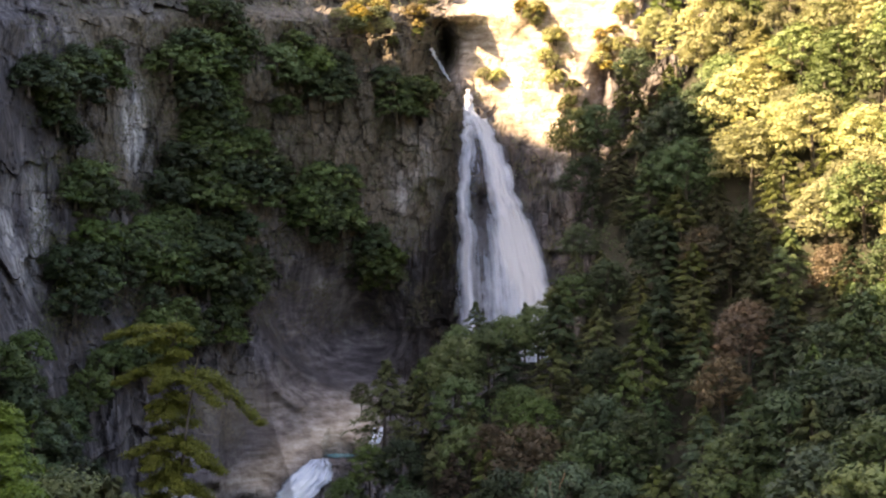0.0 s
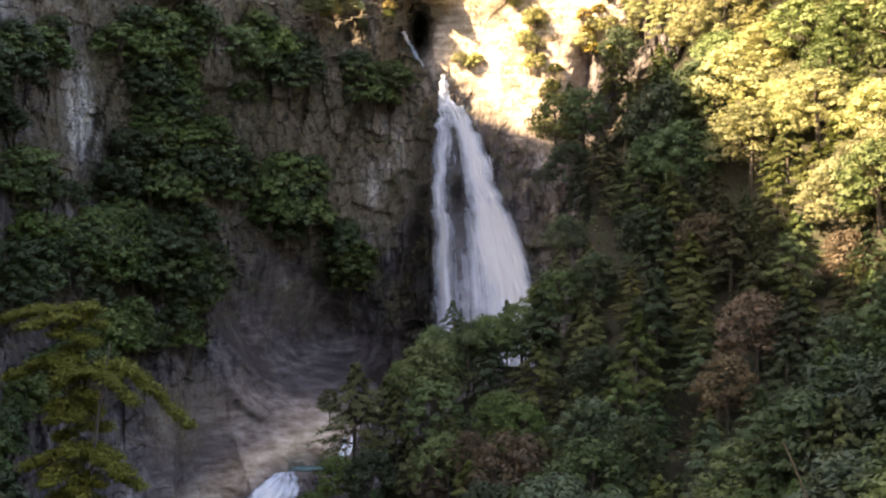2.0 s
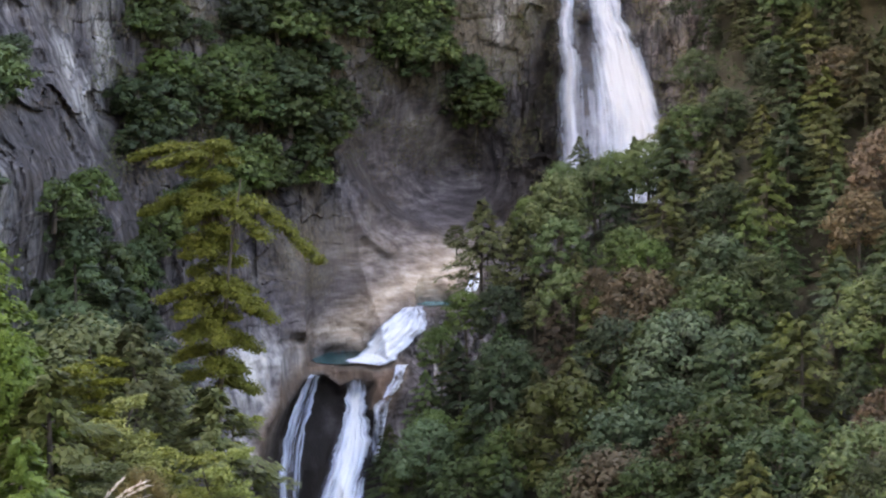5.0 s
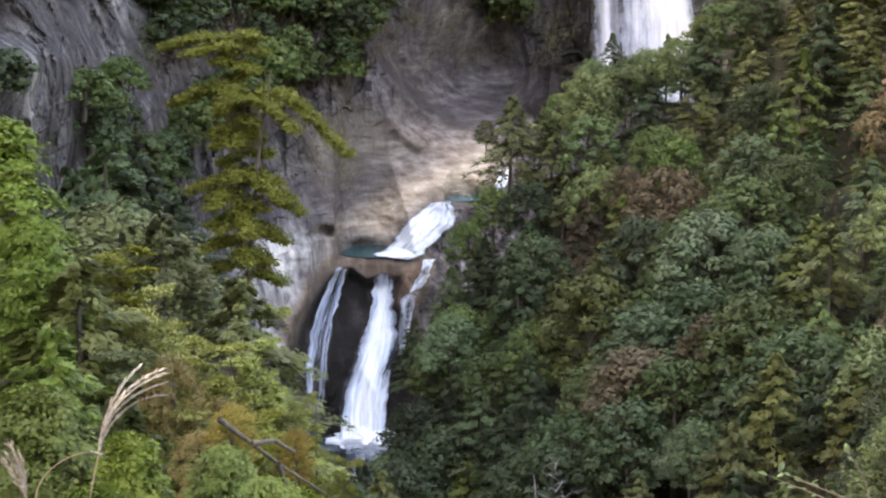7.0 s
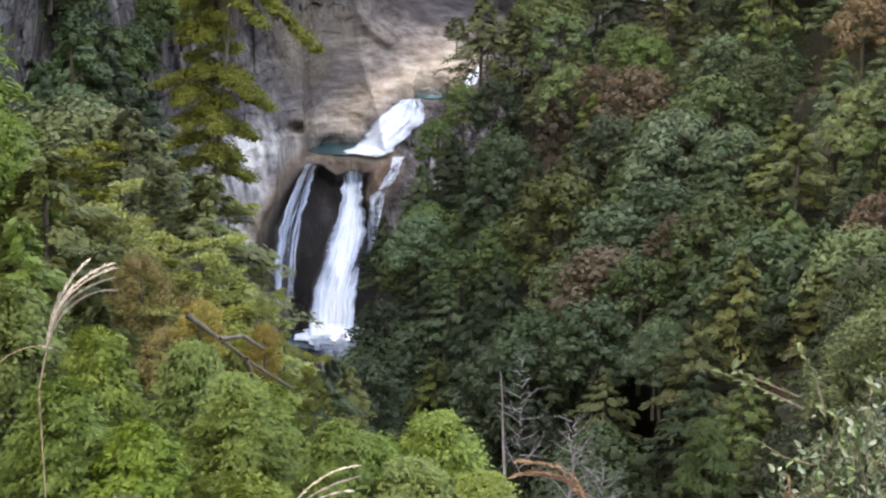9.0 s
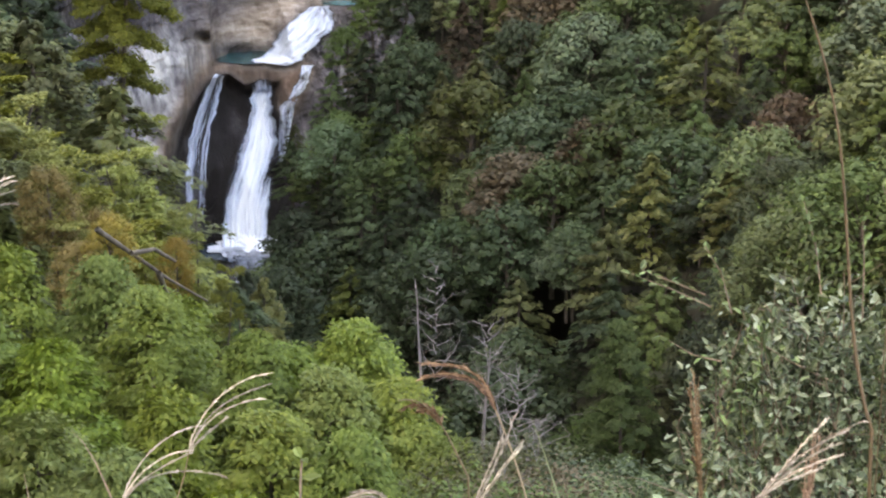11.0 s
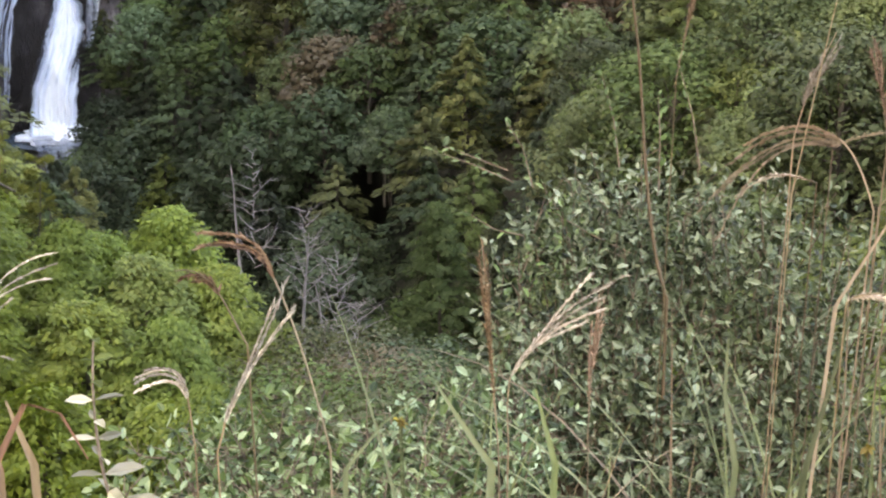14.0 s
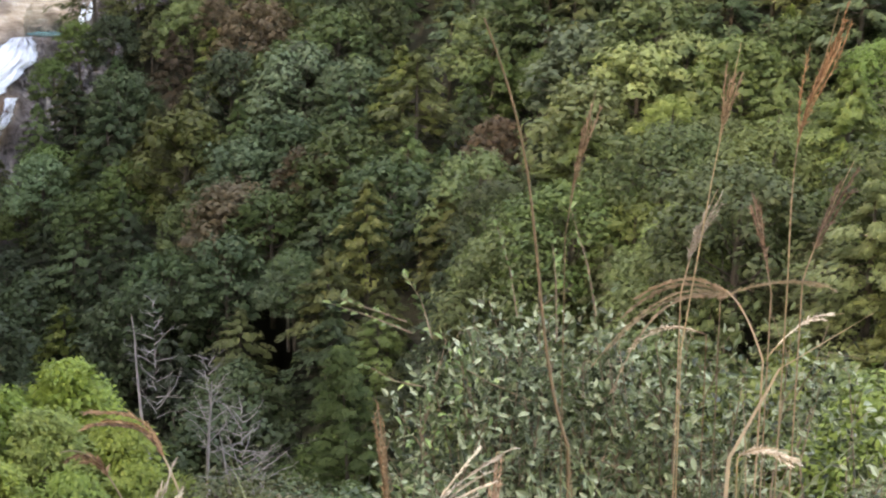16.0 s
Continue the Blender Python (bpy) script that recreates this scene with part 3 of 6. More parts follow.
# ---- water ----
def stream(name, label, left, right, lift, lo, hi, across, along, nu=24, nv=90, thick=None, drop=0.6, rag_=0.07, tone=1.0):
    """Falling water over the rock: edges as (el, az) pairs from top to bottom, lift metres off the rock."""
    le, la = np.array(left).T
    re, ra = np.array(right).T
    U, V = np.meshgrid(np.linspace(0, 1, nu), np.linspace(0, 1, nv))
    El = np.interp(V, np.linspace(0, 1, len(le)), le)
    Er = np.interp(V, np.linspace(0, 1, len(re)), re)
    Al = np.interp(V, np.linspace(0, 1, len(la)), la)
    Ar = np.interp(V, np.linspace(0, 1, len(ra)), ra)
    wob = np.array([noise.noise(Vector((v * 9, 3.3 + len(name), u * 2))) for u, v in zip(U.ravel(), V.ravel())]).reshape(U.shape)
    rag = np.array([noise.noise(Vector((v * 14, u * 1.5, 8.8))) + 0.6 * noise.noise(Vector((v * 37, u * 3, 2.8))) for u, v in zip(U.ravel(), V.ravel())]).reshape(U.shape)
    A, E = Al + (Ar - Al) * U + 0.05 * wob + rag_ * rag * np.abs(2 * U - 1), El + (Er - El) * U
    r = cliff_depth(A, E) - lift - drop * np.sin(np.pi * U)
    stran = np.array([noise.fractal(Vector((u * nu * 0.45, v * 7, len(name))), 1, 2, 3) for u, v in zip(U.ravel(), V.ravel())]).reshape(U.shape)
    r = r - 0.7 * stran
    me = mesh_of(name, (rays(A, E) * r[..., None]).reshape(-1, 3), grid_faces(nu, nv), fall_material(name, lo, hi, across, along, tone), True)
    uvl = me.uv_layers.new(name="UVMap")
    idx = np.empty(len(me.loops), np.int32)
    me.loops.foreach_get("vertex_index", idx)
    uvl.data.foreach_set("uv", np.stack([U.ravel()[idx], V.ravel()[idx]], -1).astype(np.float32).ravel())
    rim = np.minimum(np.minimum(U, 1 - U) * 7, 1)
    attribute(me, "thick", (thick(U, V) if thick else 0 * U) - 0.34 * (1 - rim))
    return tagged(new(name, me), label, "waterfall", kind="structure")


def patch(u, v, u0, v0, su, sv):
    return np.exp(-((u - u0) / su) ** 2 - ((v - v0) / sv) ** 2)


stream("waterfall_upper", "tall white waterfall fanning out over dark wet rock",
       [(5.5, 0.02), (5.0, -0.12), (4.46, -0.2), (3.27, -0.36), (2.08, -0.51), (1.13, -0.37), (-0.77, -0.41), (-2.67, -0.47), (-4.6, -0.5)],
       [(5.5, 0.95), (5.0, 1.4), (4.44, 1.7), (3.3, 2.2), (2.2, 2.6), (1.3, 2.95), (-0.7, 3.55), (-2.5, 3.95), (-4.6, 4.2)], 2.4, 0.33, 0.66, 11, 4.5, 70, 150,
       lambda u, v: -0.02 + 0.28 * patch(u, v, 0.1, 0.3, 0.13, 0.9) + 0.34 * patch(u, v, 0.62 + 0.16 * v, 0.25, 0.17, 0.5) + 0.30 * np.clip(1 - v / 0.22, 0, 1) - 0.12 * patch(u, v, 0.42, 0.16, 0.12, 0.1)
       + 0.42 * patch(u, v, 0.74, 0.7, 0.26, 0.11) + 0.16 * patch(u, v, 0.55, 0.85, 0.4, 0.14) - 0.20 * patch(u, v, 0.38, 0.50, 0.15, 0.17) - 0.14 * patch(u, v, 0.3, 0.85, 0.07, 0.2), rag_=0.12, tone=0.72)
stream("waterfall_throat", "white jet of water leaping from the rock lip", [(6.7, 0.1), (6.4, -0.02), (5.8, -0.03), (5.2, -0.1)], [(6.7, 0.24), (6.4, 0.4), (5.8, 0.5), (5.2, 1.1)],
       2.2, 0.30, 0.6, 4, 3, 14, 30, lambda u, v: 0.10 + 0.1 * v - 0.25 * np.clip((v - 0.75) / 0.25, 0, 1), tone=0.8)
stream("waterfall_lip", "thin chute of water in the slot above the fall", [(8.35, -1.42), (7.9, -1.2), (7.5, -0.95), (7.05, -0.62)], [(8.4, -1.24), (7.9, -0.98), (7.45, -0.76), (7.0, -0.5)],
       1.2, 0.35, 0.62, 3, 2, 10, 24, lambda u, v: 0.10 + 0 * u)
stream("cascade_upper", "small white cascade between tan rocks", [(-7.25, -3.9), (-7.6, -4.0), (-8.1, -4.12)], [(-7.25, -3.74), (-7.6, -3.8), (-8.1, -3.86)],
       1.2, 0.36, 0.6, 3, 2, 8, 20, lambda u, v: 0.2 + 0 * u)
stream("cascade_upper", "small white cascade between tan rocks", [(-7.2, -3.62), (-7.5, -3.74), (-7.9, -3.84)], [(-7.25, -3.36), (-7.55, -3.46), (-7.9, -3.62)],
       1.2, 0.36, 0.6, 3, 2, 8, 20, lambda u, v: 0.2 + 0 * u)
stream("cascade_middle", "white cascade sliding in strands into a green pool", [(-8.5, -6.6), (-8.75, -7.05), (-9.1, -7.5), (-9.6, -7.86), (-10.0, -8.1), (-10.3, -8.35), (-10.5, -8.9)],
       [(-8.45, -5.7), (-8.8, -5.5), (-9.3, -5.5), (-9.75, -6.0), (-10.2, -6.5), (-10.5, -6.85), (-10.72, -7.4)],
       1.7, 0.34, 0.58, 9, 1.5, 30, 50, lambda u, v: 0.02 + 0.2 * v + 0.14 * patch(u, v, 0.3, 0.6, 0.25, 0.5), rag_=0.1)
stream("waterfall_lower", "broad white waterfall dropping from the green pool", [(-11.3, -8.98), (-11.9, -9.0), (-12.56, -9.07), (-13.54, -9.43), (-14.62, -9.82), (-15.91, -10.25), (-17.6, -10.4)],
       [(-11.15, -7.94), (-11.9, -7.98), (-12.6, -7.98), (-13.5, -7.68), (-14.5, -7.78), (-15.7, -8.2), (-17.6, -8.35)], 4.2, 0.33, 0.60, 9, 2.2, 44, 90,
       lambda u, v: 0.02 + 0.24 * patch(u, v, 0.5, 0.5, 0.24, 0.6) + 0.2 * np.clip((v - 0.8) / 0.2, 0, 1) - 0.22 * np.clip(1 - v / 0.13, 0, 1) - 0.2 * patch(u, v, 0.86, 0.66, 0.12, 0.12) + 0.1 * patch(u, v, 0.5, 0.22, 0.4, 0.1), rag_=0.12)
stream("waterfall_side", "thin veil of water in strands beside the lower fall", [(-10.95, -10.28), (-11.55, -10.73), (-12.41, -11.1), (-13.49, -11.46), (-14.79, -11.72), (-16.4, -11.7)],
       [(-11.05, -9.86), (-11.8, -10.0), (-12.6, -10.25), (-13.7, -10.5), (-14.8, -10.6), (-16.4, -10.8)], 4.4, 0.40, 0.70, 10, 1.2, 34, 70, lambda u, v: 0.10 - 0.08 * v + 0.1 * patch(u, v, 0.2, 0.4, 0.15, 0.6) - 0.14 * patch(u, v, 0.52, 0.5, 0.12, 0.6))
stream("cascade_side", "broken white water beside the lower fall", [(-10.7, -6.95), (-11.2, -7.05), (-11.7, -7.35), (-12.3, -7.85), (-13.2, -7.9), (-14.4, -8.0)],
       [(-10.7, -6.4), (-11.2, -6.55), (-11.6, -6.75), (-12.2, -7.1), (-13.2, -7.35), (-14.4, -7.6)], 2.0, 0.38, 0.6, 4, 5, 18, 50, lambda u, v: 0.12 - 0.12 * v - 0.12 * patch(u, v, 0.5, 0.2, 1, 0.05) - 0.12 * patch(u, v, 0.5, 0.5, 1, 0.05))


stream("rapids", "grey-blue churned water running out below the lower fall", [(-17.7, -10.5), (-18.3, -10.2), (-19.0, -10.0), (-19.8, -9.9)], [(-17.7, -8.0), (-18.3, -8.1), (-19.0, -8.4), (-19.8, -8.7)],
       2.6, 0.30, 0.66, 6, 5, 24, 40, lambda u, v: 0.02 - 0.1 * v, tone=0.5)


def pool(name, az, el, r, rx, ry, label, water):
    c = D(az, el, r)
    n = 48
    verts, faces = [c], []
    for k in range(1, 7):
        for i in range(n):
            a = 2 * math.pi * i / n
            w = k / 6 * (1 + 0.1 * noise.noise(Vector((math.cos(a) * 1.5, math.sin(a) * 1.5, az))))
            verts.append(c + Vector((rx * w * math.cos(a), ry * w * math.sin(a), 0)))
    for i in range(n):
        faces.append((0, 1 + i, 1 + (i + 1) % n))
        for k in range(5):
            a, b = 1 + k * n + i, 1 + k * n + (i + 1) % n
            faces.append((a, a + n, b + n, b))
    tagged(new(name, mesh_of(name, verts, faces, water, True)), label, "pool", kind="structure")


for (a0_, e0_, half_, ry_, front_, level_), nme, lab in zip(BASINS, ("pool_middle", "pool_upper", "pool_lower"), ("still green pool in a rock basin above the lower fall", "small turquoise pool in tan rock", "blue pool churned white under the lower fall")):
    d_ = math.hypot(front_ * math.cos(radians(e0_)), 0) + ry_
    wide_ = d_ * math.tan(radians(half_))
    z_, d_ = level_ + 0.12, d_ + 0.5
    pool(nme, a0_, math.degrees(math.atan2(z_, d_)), math.hypot(d_, z_), wide_, ry_ * 0.96, lab, {"pool_upper": TURQUOISE, "pool_middle": POOL, "pool_lower": PLUNGE}[nme])
pool("river", -9.0, -21.4, 170, 7, 14, "river leaving the falls between trees", PLUNGE)


def foam(name, az, el, r, rx, ry, rz, label):
    """Churned white water where a fall lands."""
    c = D(az, el, r)
    nu, nv = 40, 14
    verts = []
    for j in range(nv):
        for i in range(nu):
            a, q = 2 * math.pi * i / (nu - 1), j / (nv - 1)
            k = 1 + 0.5 * noise.noise(Vector((math.cos(a) * 2.6, math.sin(a) * 2.6, q * 3 + az))) + 0.25 * noise.noise(Vector((math.cos(a) * 7, math.sin(a) * 7, az)))
            verts.append(c + Vector((rx * q * k * math.cos(a), ry * q * k * math.sin(a), rz * (1 - q ** 1.5) * (0.7 + 0.6 * noise.noise(Vector((i * .8, j * .8, 1)))))))
    tagged(new(name, mesh_of(name, verts, grid_faces(nu, nv), FOAM, True)), label, "foam", kind="structure")


FOAM, fn_, fl_, fb_ = material("foam")
fb_.inputs["Base Color"].default_value, fb_.inputs["Roughness"].default_value = (0.8, 0.84, 0.9, 1), 0.8
fl_d = BASINS[2][4] * math.cos(radians(BASINS[2][1])) + 6.5
foam("foam_lower", -9.35, math.degrees(math.atan2(BASINS[2][5] + 0.4, fl_d)), math.hypot(fl_d, BASINS[2][5]), 4.6, 4.4, 2.6, "white foam at the foot of the lower fall")
fm_d = BASINS[0][4] * math.cos(radians(BASINS[0][1])) + 2.6
foam("foam_middle", -7.9, math.degrees(math.atan2(BASINS[0][5] + 0.15, fm_d)), math.hypot(fm_d, BASINS[0][5]), 3.2, 1.7, 0.7, "white foam where the cascade meets the green pool")


# ---- plants ----
def cards(centres, normals, length, width, rng, kite=False, along=None):
    """Leaf sprays, one bent kite or one three-cornered spray a centre, lying across its normal. Returns vertices and faces."""
    c, nn = np.asarray(centres, float), np.asarray(normals, float)
    nn = nn / (np.linalg.norm(nn, axis=1, keepdims=True) + 1e-9)
    t = rng.normal(size=c.shape)
    if along is not None:
        t = np.asarray(along) + 0.35 * t
    t -= (t * nn).sum(1, keepdims=True) * nn
    t /= np.linalg.norm(t, axis=1, keepdims=True) + 1e-9
    b = np.cross(nn, t)
    L = (length * rng.uniform(0.6, 1.3, len(c)))[:, None]
    W = L * width / length
    if not kite:
        v = np.stack([c - t * L / 2 - b * W * 0.3, c + t * L / 2 - nn * L * 0.15, c - t * L * 0.3 + b * W * 0.7], 1)
        return v.reshape(-1, 3), np.arange(len(c) * 3).reshape(-1, 3)
    v = np.stack([c - t * L / 2, c + b * W / 2 + nn * L * 0.10, c + t * L / 2 - nn * L * 0.12, c - b * W / 2 + nn * L * 0.10], 1)
    return v.reshape(-1, 3), np.arange(len(c) * 4).reshape(-1, 4)


def tube(path, radii, sides=6):
    """Vertices and faces of a tapered limb along a path."""
    path = [Vector(p) for p in path]
    verts, faces = [], []
    for i, p in enumerate(path):
        d = (path[min(i + 1, len(path) - 1)] - path[max(i - 1, 0)]).normalized()
        s = d.cross(Vector((0.31, 0.95, 0.1))).normalized()
        q = d.cross(s)
        for k in range(sides):
            a = 2 * math.pi * k / sides
            verts.append(p + radii[i] * (s * math.cos(a) + q * math.sin(a)))
    for i in range(len(path) - 1):
        for k in range(sides):
            a, b = i * sides + k, i * sides + (k + 1) % sides
            faces.append((a, b, b + sides, a + sides))
    return verts, faces


def merge(pieces):
    verts, faces = [], []
    for v, f in pieces:
        o = len(verts)
        verts += [tuple(p) for p in v]
        faces += [tuple(int(i) + o for i in q) for q in f]
    return verts, faces


def tree_thing(name, label, trunk, crown, leaf, group=""):
    """A tree: an empty at its foot with a trunk and a crown."""
    root = new(name)
    tagged(root, label, "tree", group)
    part("trunk", mesh_of("trunk", *merge(trunk), BARK, True), root)
    if crown is not None:
        part("crown", mesh_of("crown", crown[0], crown[1], leaf), root)
    return root


def limb(start, heading, length, r0, rng, sag=0.0, n=5):
    p, d = Vector(start), Vector(heading).normalized()
    path = [p.copy()]
    for i in range(n):
        d = (d + Vector(rng.normal(size=3)) * 0.16 + Vector((0, 0, -sag))).normalized()
        p = p + d * length / n
        path.append(p.copy())
    return path, [r0 * (1 - 0.85 * i / n) for i in range(n + 1)]


def broadleaf(rng, h, w, lobes=34, per=128, size=0.36, root=2.5):
    trunk = [tube([(0, 0, -root), (0.1, 0, h * 0.3), (0.25, 0.1, h * 0.62), (0.2, 0.2, h * 0.85)], [0.2, 0.17, 0.11, 0.04], 7)]
    cs, ns = [], []
    for k in range(lobes):
        a, f = k * 2.4 + rng.uniform(-.4, .4), (k + 0.5) / lobes
        rad = w * 0.5 * math.sqrt(max(0.03, 1 - (2 * f - 0.7) ** 2 * 0.6)) * rng.uniform(0.55, 0.95)
        c = np.array([rad * math.cos(a), rad * math.sin(a), h * (0.26 + 0.64 * f)])
        s = w * rng.uniform(0.10, 0.19)
        d = rng.normal(size=(per, 3))
        d[:, 2] = np.abs(d[:, 2]) * 1.1 - 0.3
        d /= np.linalg.norm(d, axis=1, keepdims=True)
        cs.append(c + d * s * (rng.uniform(0.6, 1.25, (per, 1)) + 0.25 * np.sin(d[:, :1] * 7 + k) * np.cos(d[:, 1:2] * 6)) * [1, 1, 0.8])
        ns.append(d * [1, 1, 1.25] + [0, 0, 0.35] + rng.normal(size=(per, 3)) * 0.15)
        if k % 2 == 0:
            trunk.append(tube(*limb((0.1, 0, h * (0.25 + 0.4 * f)), Vector(c) - Vector((0.1, 0, h * (0.2 + 0.4 * f))), float(np.linalg.norm(c[:2])) * 1.05 + 0.3, 0.06, rng, 0, 3), 3))
    return trunk, cards(np.concatenate(cs), np.concatenate(ns), size, size * 0.7, rng)


def fir(rng, h, w, boughs=58, per=60, size=0.37):
    """A broad old conifer: flat, tiered boughs in a rounded, uneven crown."""
    trunk = [tube([(0, 0, -2.5), (0, 0, h * 0.5), (0.05, 0, h * 0.96)], [0.2, 0.13, 0.02], 7)]
    cs, ns, hs = [], [], []
    for j in range(boughs):
        f = (j + rng.uniform(0, 1)) / boughs
        z = h * (0.2 + 0.78 * f)
        reach = w * 0.5 * max(0.14, 1 - f ** 2.4) * rng.uniform(0.6, 1.12)
        a = j * 2.4 + rng.uniform(-.5, .5)
        s = rng.uniform(0.2, 1, per) ** 0.6
        fan = rng.uniform(-1, 1, per) * 0.42 * (0.35 + 0.65 * np.sin(np.pi * np.clip(s, 0, 0.97)))
        px_, py_ = np.cos(a + fan) * reach * s, np.sin(a + fan) * reach * s
        cs.append(np.stack([px_, py_, z + 0.1 * reach * s - 0.2 * reach * s ** 3 - 0.12 * np.abs(fan) * reach * s + rng.normal(size=per) * 0.10], -1))
        ns.append(np.array([0.25 * math.cos(a), 0.25 * math.sin(a), 1]) + rng.normal(size=(per, 3)) * 0.3)
        hs.append(np.stack([np.cos(a + 2 * fan), np.sin(a + 2 * fan), -0.25 * s], -1))
        if j % 2 == 0:
            trunk.append(tube([(0, 0, z), (math.cos(a) * reach * .8, math.sin(a) * reach * .8, z)], [0.035, 0.012], 3))
    return trunk, cards(np.concatenate(cs), np.concatenate(ns), size * 1.3, size * 0.6, rng, False, np.concatenate(hs))


def cypress(rng, h, w, lobes=115, per=270, size=0.18):
    """A dense cypress: feathery fronds that sweep out and droop, in tufts with dark gaps over a rounded cone."""
    trunk = [tube([(0, 0, -3), (0, 0, h * 0.5), (0, 0, h * 0.94)], [0.17, 0.1, 0.02], 7)]
    cs, ns, hs = [], [], []
    for k in range(lobes):
        f = ((k + rng.uniform(0, 1)) / lobes) ** 1.15
        a = k * 2.4 + rng.uniform(-.6, .6)
        R = w * 0.5 * (1 - f) ** 0.58 * rng.uniform(0.62, 1.12)
        out = np.array([math.cos(a), math.sin(a), 0.0])
        side = np.array([-math.sin(a), math.cos(a), 0.0])
        z = h * (0.08 + 0.88 * f)
        s = rng.uniform(0, 1, per)
        ln = w * rng.uniform(0.13, 0.24)
        spread = rng.normal(size=per) * (0.14 + 0.30 * np.sin(np.pi * s ** 0.8)) * ln * 0.85
        pos = out * (R - ln * 0.6 + ln * s)[:, None] + side * spread[:, None]
        pos[:, 2] = z + 0.5 * ln * s - 0.55 * ln * s ** 2.6 - 0.25 * np.abs(spread) + rng.normal(size=per) * 0.07
        cs.append(pos)
        hs.append(out * 1.0 + side * (spread / ln * 1.6)[:, None] + np.stack([0 * s, 0 * s, 0.55 - 0.7 * s], -1) + rng.normal(size=(per, 3)) * 0.3)
        ns.append(out * 0.5 + [0, 0, 0.8] + rng.normal(size=(per, 3)) * 0.32)
        if k % 4 == 0:
            trunk.append(tube([(0, 0, z - 0.2), tuple(out * R * 0.8 + [0, 0, z])], [0.03, 0.008], 3))
    return trunk, cards(np.concatenate(cs), np.concatenate(ns), size, size * 0.55, rng, False, np.concatenate(hs))


def pine(rng, h, w, limbs=28, size=0.25, per=560, low=0.10):
    tr, rr = limb((0, 0, -3), (0.02, 0.02, 1), h + 3, 0.26, rng, 0, 10)
    tr = [Vector((p.x * 0.35, p.y * 0.35, p.z)) for p in tr]
    trunk = [tube(tr, rr, 8)]
    cs, ns = [], []
    for k in range(limbs):
        f = (k + rng.uniform(0, 0.7)) / limbs
        z = h * (low + (0.97 - low) * f)
        a = k * 2.4 + rng.uniform(-.6, .6)
        ln = w * 0.5 * (1 - 0.66 * f) * rng.uniform(0.6, 1.25)
        path, rad = limb((0, 0, z), (math.cos(a), math.sin(a), 0.18), ln, 0.075 * (1.2 - f), rng, 0.07)
        trunk.append(tube(path, rad, 5))
        P = np.array([tuple(p) for p in path])
        s = rng.uniform(0.28, 1.05, per)
        pos = np.stack([np.interp(s, np.linspace(0, 1, len(P)), P[:, i]) for i in range(3)], -1)
        wide = 0.27 * ln * (1.2 - s)[:, None] + 0.14
        clump = np.round(s * 5) * 1.7 + k
        off = np.stack([np.sin(clump * 3.1), np.cos(clump * 2.3), 0 * s], -1) * wide * 0.9
        pos = pos + off + rng.normal(size=(per, 3)) * wide * [0.6, 0.6, 0.20] + [0, 0, 0.12]
        cs.append(pos)
        ns.append(np.array([0, 0, 1.0]) + rng.normal(size=(per, 3)) * 0.45)
    return trunk, cards(np.concatenate(cs), np.concatenate(ns), size, size * 0.5, rng, True)


